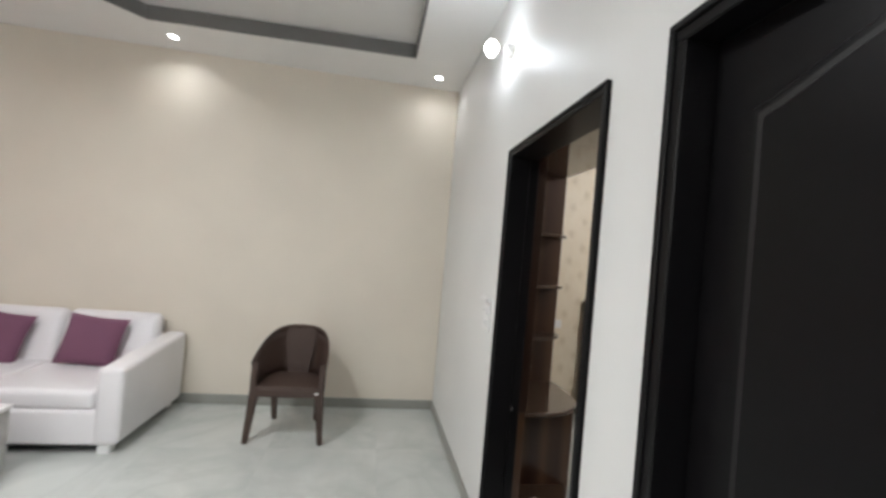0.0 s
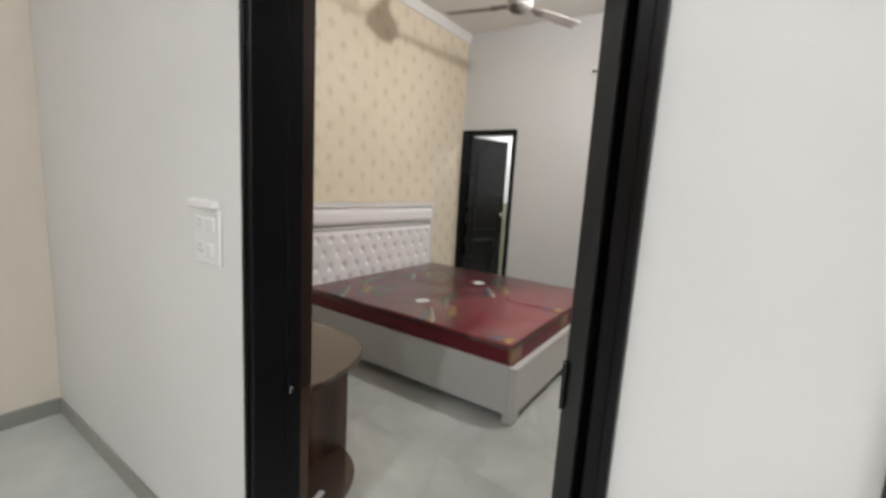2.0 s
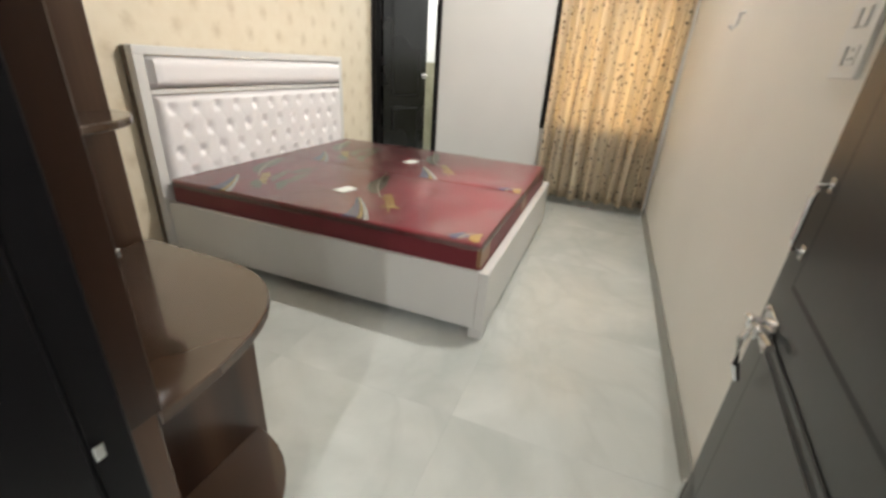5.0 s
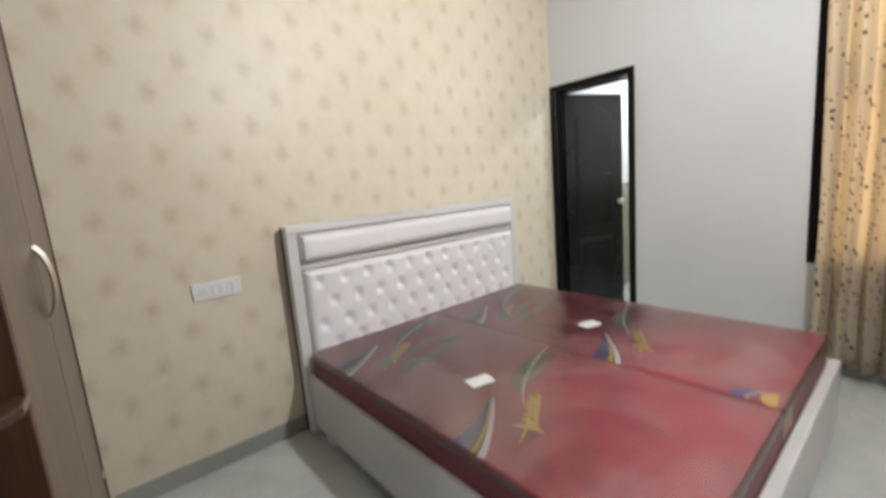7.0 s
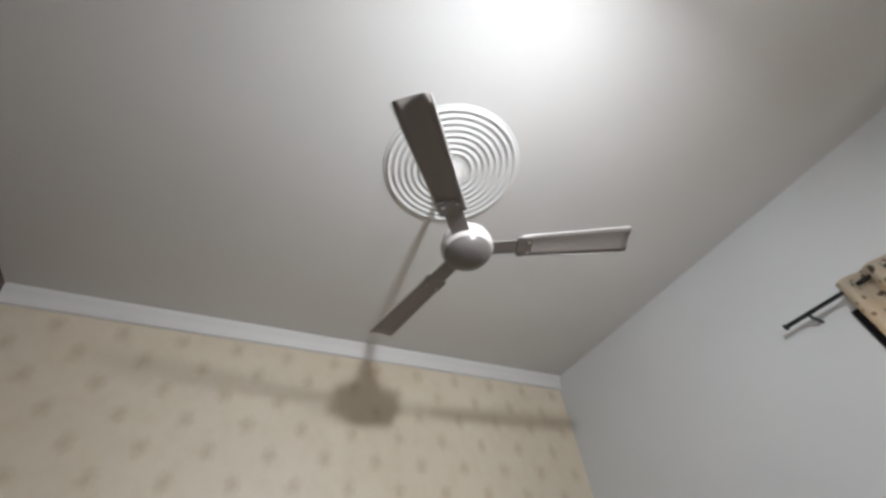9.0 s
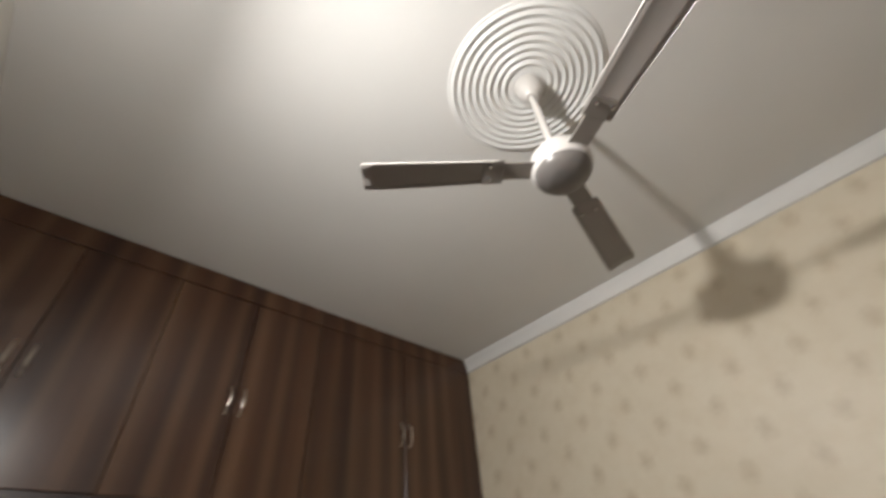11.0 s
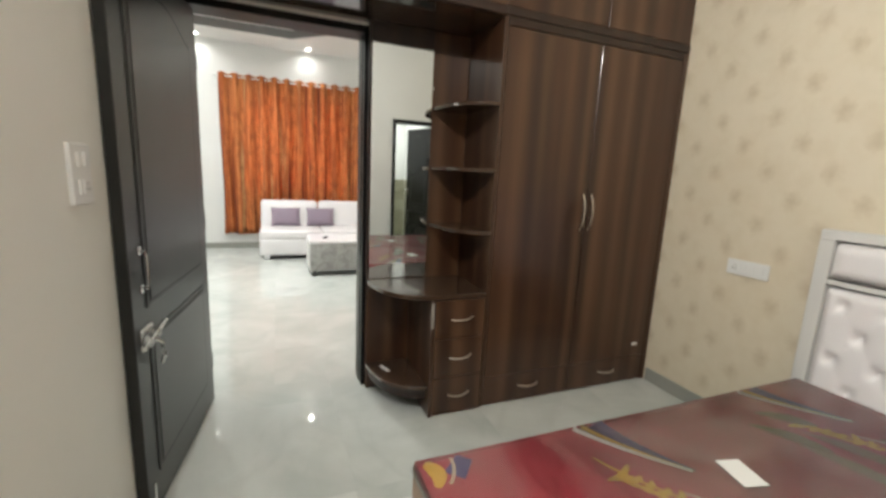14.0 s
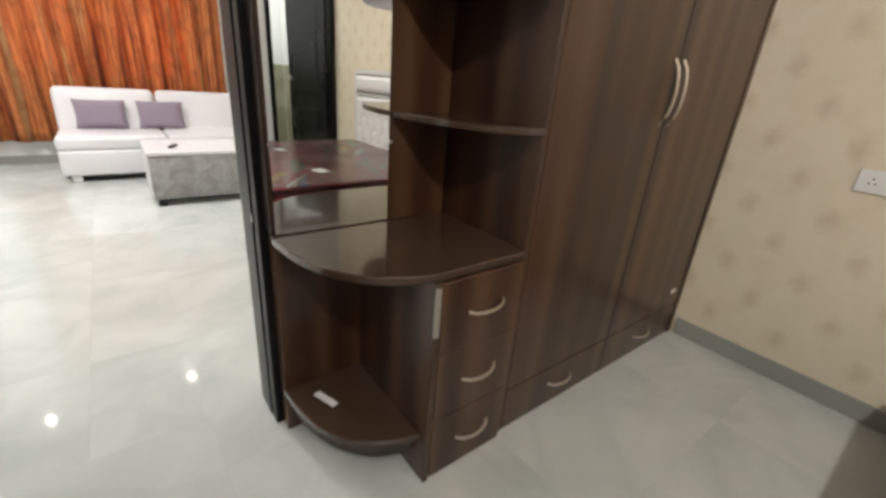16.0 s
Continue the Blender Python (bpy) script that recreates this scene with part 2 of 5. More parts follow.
def make_wallpaper():
    """Cream paper with soft tan medallions on a staggered lattice 0.281 m wide."""
    m, t, b = nodes("cream_wallpaper")
    v = coords(t)
    sep = t.nodes.new("ShaderNodeSeparateXYZ")
    t.links.new(v, sep.inputs[0])
    P = 0.281

    def spots(ox, oz):
        d = []
        for s, o in ((sep.outputs[0], ox), (sep.outputs[2], oz)):
            q = calc(t, "FRACT", calc(t, "ADD", calc(t, "DIVIDE", calc(t, "SUBTRACT", s, o), P), 40.5))
            d.append(calc(t, "MULTIPLY", calc(t, "SUBTRACT", q, 0.5), P))
        wobble = calc(t, "MULTIPLY", calc(t, "SUBTRACT", noise_tex(t, v, 34, 3), 0.5), 0.055)
        r = calc(t, "SQRT", calc(t, "ADD", calc(t, "POWER", d[0], 2.0), calc(t, "MULTIPLY", calc(t, "POWER", d[1], 2.0), 0.62)))
        return calc(t, "ADD", r, wobble)

    r = calc(t, "MINIMUM", spots(1.602, 2.155), spots(1.602 + P / 2, 2.155 + P / 2))
    blot = ramp(t, r, [(0.004, (0.45,) * 3), (0.024, (0.25,) * 3), (0.05, (0.0,) * 3)])
    shade = ramp(t, noise_tex(t, v, 1.1, 4), [(0.3, (0.71, 0.63, 0.49)), (0.7, (0.77, 0.69, 0.55))])
    mottle = ramp(t, noise_tex(t, v, 14, 4), [(0.4, (0.0,) * 3), (0.75, (0.35,) * 3)])
    base = mixc(t, mottle, shade, (0.64, 0.54, 0.385))
    base = mixc(t, blot, base, (0.47, 0.37, 0.235))
    t.links.new(base, b.inputs["Base Color"])
    t.links.new(calc(t, "SUBTRACT", 0.48, calc(t, "MULTIPLY", blot, 0.16)), b.inputs["Roughness"])
    bump(t, b, noise_tex(t, v, 160, 3), 0.08, 0.002)
    return m


M["wallpaper"] = make_wallpaper()


def cloth(name, base_fn, through_colour, amount):
    m, t, b = nodes(name)
    colour = base_fn(t)
    t.links.new(colour, b.inputs["Base Color"])
    b.inputs["Roughness"].default_value = 0.8
    tr = t.nodes.new("ShaderNodeBsdfTranslucent")
    t.links.new(mixc(t, 0.75, colour, through_colour, "MULTIPLY"), tr.inputs[0])
    mx = t.nodes.new("ShaderNodeMixShader")
    mx.inputs[0].default_value = amount
    t.links.new(b.outputs[0], mx.inputs[1])
    t.links.new(tr.outputs[0], mx.inputs[2])
    t.links.new(mx.outputs[0], t.nodes["Material Output"].inputs[0])
    bump(t, b, noise_tex(t, coords(t, (1, 1, 1)), 400, 2), 0.1, 0.001)
    return m


def cream_cloth(t):
    v = coords(t, (1.0, 1.0, 1.0))
    stripe = noise_tex(t, coords(t, (0.2, 12, 0.12)), 1.0, 2)
    base = ramp(t, stripe, [(0.35, (0.63, 0.545, 0.41)), (0.65, (0.745, 0.665, 0.52))])
    for scale, colour, lim in ((15, (0.11, 0.06, 0.045), 0.15), (21, (0.26, 0.15, 0.09), 0.15), (12, (0.08, 0.06, 0.05), 0.13)):
        vor = add(t, "ShaderNodeTexVoronoi", Scale=scale, Randomness=0.85)
        t.links.new(v, vor.inputs["Vector"])
        base = mixc(t, ramp(t, vor.outputs["Distance"], [(lim, (0.9,) * 3), (lim + 0.06, (0.0,) * 3)]), base, colour)
    return base


def orange_cloth(t):
    stripe = noise_tex(t, coords(t, (1, 11, 0.4)), 1.0, 4, 0.65)
    blotch = noise_tex(t, coords(t, (1, 9, 5)), 1.6, 5, 0.6)
    base = ramp(t, stripe, [(0.33, (0.14, 0.03, 0.012)), (0.42, (0.50, 0.13, 0.035)), (0.50, (0.70, 0.27, 0.085)), (0.57, (0.42, 0.11, 0.03)), (0.66, (0.60, 0.36, 0.16))])
    return mixc(t, ramp(t, blotch, [(0.48, (0.0,) * 3), (0.66, (0.5,) * 3)]), base, (0.23, 0.065, 0.022))


M["creamcloth"] = cloth("cream_printed_curtain", cream_cloth, (1.0, 0.93, 0.83), 0.36)
M["orangecloth"] = cloth("orange_brown_curtain", orange_cloth, (1.0, 0.5, 0.2), 0.25)


def make_velvet():
    m, t, b = nodes("grey_crushed_velvet")
    v = coords(t, world_space=False)
    n = noise_tex(t, v, 7, 5, 0.6, 2.0)
    t.links.new(ramp(t, n, [(0.35, (0.25, 0.24, 0.225)), (0.65, (0.40, 0.385, 0.365))]), b.inputs["Base Color"])
    b.inputs["Roughness"].default_value, b.inputs["Sheen Weight"].default_value = 0.55, 0.4
    bump(t, b, n, 0.3, 0.01)
    return m


M["velvet"] = make_velvet()


def make_mattress():
    """Maroon printed cover under loose clear film."""
    m, t, b = nodes("maroon_mattress_in_film")
    v = coords(t)
    n = noise_tex(t, v, 2.4, 4, 0.5, 0.8)
    base = ramp(t, n, [(0.35, (0.38, 0.034, 0.057)), (0.65, (0.50, 0.070, 0.092))])
    t.links.new(base, b.inputs["Base Color"])
    b.inputs["Roughness"].default_value = 0.5
    b.inputs["Coat Weight"].default_value, b.inputs["Coat Roughness"].default_value = 0.2, 0.25
    bump(t, b, noise_tex(t, v, 300, 2), 0.1, 0.001)
    return m


M["mattress"] = make_mattress()


def make_film():
    """Loose clear packing film: see-through, glossy by Fresnel, with a faint cloudy haze."""
    m, t, b = nodes("clear_packing_film")
    v = coords(t, (1.0, 1.0, 1.0), (0, 0, 0.7))
    wr = noise_tex(t, v, 7, 5, 0.6, 2.2)
    bp = add(t, "ShaderNodeBump", Strength=0.5, Distance=0.012)
    t.links.new(wr, bp.inputs["Height"])
    clear, gloss, haze = (t.nodes.new("ShaderNodeBsdf" + k) for k in ("Transparent", "Glossy", "Diffuse"))
    gloss.inputs["Roughness"].default_value = 0.17
    haze.inputs["Color"].default_value = (0.74, 0.63, 0.58, 1)
    t.links.new(bp.outputs[0], gloss.inputs["Normal"])
    fr = add(t, "ShaderNodeFresnel", IOR=1.9)
    t.links.new(bp.outputs[0], fr.inputs["Normal"])
    first, second = t.nodes.new("ShaderNodeMixShader"), t.nodes.new("ShaderNodeMixShader")
    t.links.new(ramp(t, noise_tex(t, v, 2.3, 4, 0.55, 1.0), [(0.40, (0.02,) * 3), (0.68, (0.20,) * 3)]), first.inputs[0])
    t.links.new(clear.outputs[0], first.inputs[1])
    t.links.new(haze.outputs[0], first.inputs[2])
    t.links.new(fr.outputs[0], second.inputs[0])
    t.links.new(first.outputs[0], second.inputs[1])
    t.links.new(gloss.outputs[0], second.inputs[2])
    t.links.new(second.outputs[0], t.nodes["Material Output"].inputs[0])
    return m


M["film"] = make_film()


def emitter(name, colour, strength):
    m, t, b = nodes(name)
    b.inputs["Emission Color"].default_value = (*colour, 1)
    b.inputs["Emission Strength"].default_value = strength
    b.inputs["Base Color"].default_value = (0.8, 0.8, 0.8, 1)
    return m


M["bulb"] = emitter("lit_bulb", (1.0, 0.97, 0.92), 25)
M["diffuser"] = emitter("lit_diffuser", (1.0, 0.97, 0.92), 30)
mm, tt, bb = nodes("mirror_silver")
bb.inputs["Base Color"].default_value, bb.inputs["Metallic"].default_value, bb.inputs["Roughness"].default_value = (0.86, 0.88, 0.86, 1), 1.0, 0.015
M["mirror"] = mm
mm, tt, bb = nodes("window_glass")
bb.inputs["Transmission Weight"].default_value, bb.inputs["Roughness"].default_value, bb.inputs["IOR"].default_value = 1.0, 0.05, 1.45
M["glass"] = mm


# ---- mesh helpers ----
def add_box(bm, x0, x1, y0, y1, z0, z1, r=0.0, seg=1):
    """One box, with rounded edges of radius r."""
    t = bmesh.new()
    bmesh.ops.create_cube(t, size=1.0)
    for v in t.verts:
        v.co = Vector(((x0 + x1) / 2 + v.co.x * (x1 - x0), (y0 + y1) / 2 + v.co.y * (y1 - y0), (z0 + z1) / 2 + v.co.z * (z1 - z0)))
    if r > 0:
        bmesh.ops.bevel(t, geom=list(t.edges), offset=r, segments=seg, affect="EDGES", profile=0.5)
    me = bpy.data.meshes.new("tmp")
    t.to_mesh(me)
    t.free()
    bm.from_mesh(me)
    bpy.data.meshes.remove(me)
    return bm


def boxes(*specs, r=0.0, seg=1):
    bm = bmesh.new()
    for s in specs:
        add_box(bm, *s, r=r, seg=seg)
    return bm


def prism(points, z0, z1, axis="z", r=0.0):
    """The outline (list of 2D points) pulled from z0 to z1 along an axis."""
    bm = bmesh.new()
    put = {"z": lambda p, h: (p[0], p[1], h), "y": lambda p, h: (p[0], h, p[1]), "x": lambda p, h: (h, p[0], p[1])}[axis]
    f = bm.faces.new([bm.verts.new(put(p, z0)) for p in points])
    g = bmesh.ops.extrude_face_region(bm, geom=[f])
    d = Vector(put((0, 0), z1 - z0))
    bmesh.ops.translate(bm, verts=[v for v in g["geom"] if isinstance(v, bmesh.types.BMVert)], vec=d)
    bmesh.ops.recalc_face_normals(bm, faces=list(bm.faces))
    if r > 0:
        bmesh.ops.bevel(bm, geom=list(bm.edges), offset=r, segments=1, affect="EDGES")
    return bm


def lathe(profile, steps=32, centre=(0, 0)):
    """Turn a profile of (radius, z) round the z axis."""
    bm = bmesh.new()
    rings = []
    for rad, z in profile:
        if rad < 1e-5:
            rings.append([bm.verts.new((centre[0], centre[1], z))])
        else:
            rings.append([bm.verts.new((centre[0] + rad * math.cos(2 * math.pi * i / steps), centre[1] + rad * math.sin(2 * math.pi * i / steps), z)) for i in range(steps)])
    for a, b in zip(rings, rings[1:]):
        for i in range(steps):
            j = (i + 1) % steps
            q = [a[i % len(a)], a[j % len(a)], b[j % len(b)], b[i % len(b)]]
            q = list(dict.fromkeys(q))
            if len(q) > 2:
                bm.faces.new(q)
    bmesh.ops.recalc_face_normals(bm, faces=list(bm.faces))
    return bm


def tube(points, rad, steps=8):
    """A round bar along a line of points."""
    bm = bmesh.new()
    pts = [Vector(p) for p in points]
    rings = []
    for i, p in enumerate(pts):
        d = (pts[min(i + 1, len(pts) - 1)] - pts[max(i - 1, 0)]).normalized()
        up = Vector((0, 0, 1)) if abs(d.z) < 0.9 else Vector((1, 0, 0))
        a = d.cross(up).normalized()
        b = d.cross(a).normalized()
        rr = rad[i] if isinstance(rad, (list, tuple)) else rad
        rings.append([bm.verts.new(p + rr * (math.cos(2 * math.pi * k / steps) * a + math.sin(2 * math.pi * k / steps) * b)) for k in range(steps)])
    for a, b in zip(rings, rings[1:]):
        for k in range(steps):
            bm.faces.new((a[k], a[(k + 1) % steps], b[(k + 1) % steps], b[k]))
    bm.faces.new(rings[0])
    bm.faces.new(rings[-1])
    bmesh.ops.recalc_face_normals(bm, faces=list(bm.faces))
    return bm


def part(name, bm, material, parent=None, label="", smooth=False, at=None):
    """Links a bmesh as one mesh object, under a thing or a part where one is given."""
    me = bpy.data.meshes.new(name)
    bm.to_mesh(me)
    bm.free()
    me.materials.append(material)
    if smooth:
        me.shade_smooth()
        me.set_sharp_from_angle(angle=radians(38))
    ob = new(name, me)
    if at is not None:
        ob.matrix_basis = at
    if parent is not None:
        ob.parent = parent
    if label:
        ob["label"] = label
    return ob


def thing(name, label, category, m=None, group="", kind=""):
    ob = new(name)
    ob.empty_display_size = 0.1
    if m is not None:
        ob.matrix_basis = m
    return tagged(ob, label, category, group, kind)


def structure(name, bm, material, label, category, smooth=False):
    return tagged(part(name, bm, material, smooth=smooth), label, category, kind="structure")


def wall_x(x0, x1, y0, y1, z0, z1, holes=()):
    """A wall between two x planes, with openings (y0, y1, z0, z1) through it."""
    bm, y = bmesh.new(), y0
    for a, b, c, d in sorted(holes):
        add_box(bm, x0, x1, y, a, z0, z1)
        if c > z0:
            add_box(bm, x0, x1, a, b, z0, c)
        add_box(bm, x0, x1, a, b, d, z1)
        y = b
    add_box(bm, x0, x1, y, y1, z0, z1)
    bmesh.ops.remove_doubles(bm, verts=list(bm.verts), dist=1e-5)
    return bm


# ---- structure ----
FLOOR_Z = -0.004
structure("floor", boxes((HX0 - 0.2, BX1 + 2.2, HY0 - 0.2, HY1 + 0.3, -0.15, FLOOR_Z)), M["grout"], "pale polished marble tiled floor of hall and bedroom", "floor")
D2Y0, D2Y1 = 0.25, 1.112
structure("wall_partition", wall_x(0.0, PART, HY0, HY1 + 0.02, -0.05, HZ + 0.3, [(D2Y0 - 0.03, D2Y1 + 0.03, -0.05, DZ + 0.02), (DY0 - 0.03, DY1 + 0.03, -0.05, DZ + 0.02)]), M["white"], "white painted wall between hall and bedroom", "wall")
structure("wall_hall_north", boxes((HX0 - 0.2, -0.0005, HY1, HY1 + 0.2, -0.05, HZ + 0.3)), M["cream"], "cream painted hall wall behind sofa and chair", "wall")
structure("wall_hall_west", wall_x(HX0 - 0.2, HX0, HY0, HY1, -0.05, HZ + 0.3, [(1.45, 3.05, 0.9, 2.45)]), M["white"], "white hall wall with curtained window", "wall")
structure("wall_hall_return", boxes((HX0, -3.0, 0.4, 0.6, -0.05, HZ + 0.3), (-3.2, -3.0, HY0, 0.4, -0.05, HZ + 0.3)), M["white"], "white painted return wall of the hall", "wall")
structure("wall_hall_south", boxes((HX0, 0.0, HY0 - 0.2, HY0, -0.05, HZ + 0.3)), M["white"], "white painted hall wall", "wall")
structure("wall_bed_north", boxes((0.0, BX1 + 0.2, BY1, BY1 + 0.2, -0.05, BZ + 0.2)), M["wallpaper"], "cream wallpaper with tan medallions", "wall")
WY0, WY1, WZ0, WZ1 = 1.50, 2.435, 0.745, 2.59
BDY0, BDY1, BDZ = 3.608, 4.262, 2.08
structure("wall_bed_east", wall_x(BX1, BX1 + 0.2, BY0 - 0.2, BY1, -0.05, BZ + 0.2, [(WY0, WY1, WZ0, WZ1), (BDY0 - 0.02, BDY1 + 0.02, -0.05, BDZ + 0.02)]), M["greywhite"], "cool white painted bedroom wall", "wall")
structure("wall_bed_south", boxes((PART, BX1, BY0 - 0.2, BY0, -0.05, BZ + 0.2)), M["beige"], "pale painted bedroom wall", "wall")
# added out of sight, keeps sky light from leaking round the closed door
structure("hall_door_light_block", boxes((PART + 0.006, PART + 0.2, HY0, BY0 - 0.202, -0.05, HZ + 0.3)), M["white"], "unseen panel added behind the closed hall door against light leaks", "wall")
structure("ceiling_bedroom", boxes((PART, BX1 + 0.2, BY0 - 0.2, BY1 + 0.2, BZ, BZ + 0.15)), M["ceiling"], "pale matt bedroom ceiling", "ceiling")


def hall_ceiling():
    """Border ceiling with a recessed tray; the tray's sides are painted grey."""
    tray = [(-0.49, 3.74), (-2.61, 3.82), (-4.25, 2.16), (-4.25, -1.4), (-0.49, -1.4)]
    outer = [(HX1 + 0.01, HY1 + 0.01), (HX0, HY1 + 0.01), (HX0, HY1 + 0.01), (HX0, HY0), (HX1 + 0.01, HY0)]
    bm = bmesh.new()
    n = len(tray)
    ti = [bm.verts.new((*p, HZ)) for p in tray]
    to = [bm.verts.new((*p, HZ)) for p in (outer[0], (-2.61, HY1 + 0.01), (HX0, 2.16), (HX0, HY0), outer[4])]
    extra = bm.verts.new((HX0, HY1 + 0.01, HZ))
    for i in range(n):
        j = (i + 1) % n
        if i == 1:
            bm.faces.new((ti[i], to[i], extra, to[j], ti[j]))
        else:
            bm.faces.new((ti[i], to[i], to[j], ti[j]))
    g = bmesh.ops.extrude_face_region(bm, geom=list(bm.faces))
    bmesh.ops.translate(bm, verts=[v for v in g["geom"] if isinstance(v, bmesh.types.BMVert)], vec=(0, 0, 0.11))
    bmesh.ops.recalc_face_normals(bm, faces=list(bm.faces))
    structure("ceiling_hall_border", bm, M["plaster"], "white false ceiling border with downlights", "ceiling")
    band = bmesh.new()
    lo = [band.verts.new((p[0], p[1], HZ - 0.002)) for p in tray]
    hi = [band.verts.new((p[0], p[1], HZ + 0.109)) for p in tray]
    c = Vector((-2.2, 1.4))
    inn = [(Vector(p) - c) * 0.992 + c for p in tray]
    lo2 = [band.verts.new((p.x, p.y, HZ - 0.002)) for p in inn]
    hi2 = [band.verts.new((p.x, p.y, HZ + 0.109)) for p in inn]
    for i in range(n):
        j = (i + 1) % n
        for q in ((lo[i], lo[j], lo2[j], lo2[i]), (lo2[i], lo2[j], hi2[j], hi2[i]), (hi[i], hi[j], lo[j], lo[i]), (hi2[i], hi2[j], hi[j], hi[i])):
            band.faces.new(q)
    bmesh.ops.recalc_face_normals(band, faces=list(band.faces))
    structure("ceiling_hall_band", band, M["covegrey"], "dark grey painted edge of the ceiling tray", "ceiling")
    structure("ceiling_hall_tray", boxes((HX0, HX1, HY0, HY1, HZ + 0.112, HZ + 0.25)), M["ceiling"], "recessed hall ceiling tray", "ceiling")


hall_ceiling()
# cornice of the wallpapered wall
prof = [(BY1, BZ), (BY1 - 0.046, BZ), (BY1 - 0.045, BZ - 0.016), (BY1 - 0.034, BZ - 0.030), (BY1 - 0.024, BZ - 0.06), (BY1 - 0.018, BZ - 0.096), (BY1, BZ - 0.100)]
structure("cornice", prism([(p[0] - 0.001, p[1] - 0.001) for p in prof], FRONT + 0.004, BX1 - 0.001, "x"), M["plaster"], "white plaster cornice along the wallpapered wall", "cornice", smooth=True)
# skirtings, 90 mm high
SK = 0.012
for nm, b in (("baseboard_hall_north", (HX0 + 0.01, -SK, HY1 - SK, HY1 - 0.001, 0, 0.09)),
              ("baseboard_hall_east", (-SK, -0.001, 2.43, HY1 - 0.001, 0, 0.09)),
              ("baseboard_hall_pier", (-SK, -0.001, 1.163, 1.436, 0, 0.09)),
              ("baseboard_hall_west", (HX0 + 0.001, HX0 + SK, 0.62, HY1 - 0.02, 0, 0.09)),
              ("baseboard_hall_return", (HX0 + 0.02, -3.0, 0.601, 0.6 + SK, 0, 0.09)),
              ("baseboard_bed_north", (FRONT + 0.02, BX1 - 0.02, BY1 - SK, BY1 - 0.001, 0, 0.09)),
              ("baseboard_bed_south", (PART + 0.01, BX1 - 0.02, BY0 + 0.001, BY0 + SK, 0, 0.09)),
              ("baseboard_bed_east", (BX1 - SK, BX1 - 0.001, BY0 + 0.02, 3.585, 0, 0.09))):
    structure(nm, boxes(b, r=0.003), M["skirt"], "grey stone skirting", "skirting")
# bathroom behind the far wall
structure("wall_bath", boxes((BX1 + 0.2, 6.2, BY1, BY1 + 0.2, 0, 2.9), (6.0, 6.2, 2.6, BY1, 0, 2.9), (BX1 + 0.2, 6.2, 2.4, 2.6, 0, 2.9)), M["white"], "white painted bathroom walls", "wall")
structure("ceiling_bath", boxes((BX1 + 0.2, 6.2, 2.4, BY1 + 0.2, 2.7, 2.9)), M["ceiling"], "white bathroom ceiling", "ceiling")


def frame_of(name, x0, x1, y0, y1, ztop, w, label, back=0.0):
    """A door frame: two jambs and a head with a raised inner bead on the face."""
    th = thing(name, label, "door frame", kind="structure")
    part("jamb", boxes((x0, x1, y0 - w, y0, 0, ztop), r=0.004), M["black"], th)
    part("jamb", boxes((x0, x0 + 0.115, y1, y1 + w, 0, ztop), r=0.004), M["black"], th)
    part("jamb_rebate", boxes((x0 + 0.116, x1, y1 + 0.004, y1 + w, 0, ztop), r=0.003), M["black"], th)
    part("head", boxes((x0, x1, y0 - w, y1 + w, ztop, ztop + w), r=0.004), M["black"], th)
    q = w * 0.42
    bead = boxes((x0 - 0.008, x0 + 0.01, y0 - w, y0 - w + q, 0, ztop + w - q), (x0 - 0.008, x0 + 0.01, y1 + w - q, y1 + w, 0, ztop + w - q), (x0 - 0.008, x0 + 0.01, y0 - w, y1 + w, ztop + w - q, ztop + w), r=0.003)
    part("architrave", bead, M["black"], th)
    return th


frame_of("door_frame_bedroom", -0.012, PART + 0.004, DY0, DY1, DZ, 0.038, "black-brown painted wooden frame of the open bedroom door")
frame_of("door_frame_hall", -0.012, PART + 0.004, D2Y0, D2Y1, DZ, 0.052, "black-brown painted wooden frame of a closed door")
frame_of("door_frame_bathroom", BX1 - 0.014, BX1 + 0.2, BDY0, BDY1, BDZ, 0.05, "black painted wooden bathroom door frame")


def arch_outline(x0, x1, z0, z1, rise, steps=14):
    pts = [(x0, z0), (x1, z0)]
    for i in range(steps + 1):
        u = i / steps
        pts.append((x1 + (x0 - x1) * u, z1 - rise + rise * (0.5 - 0.5 * math.cos(2 * math.pi * u)) ** 0.7))
    return pts


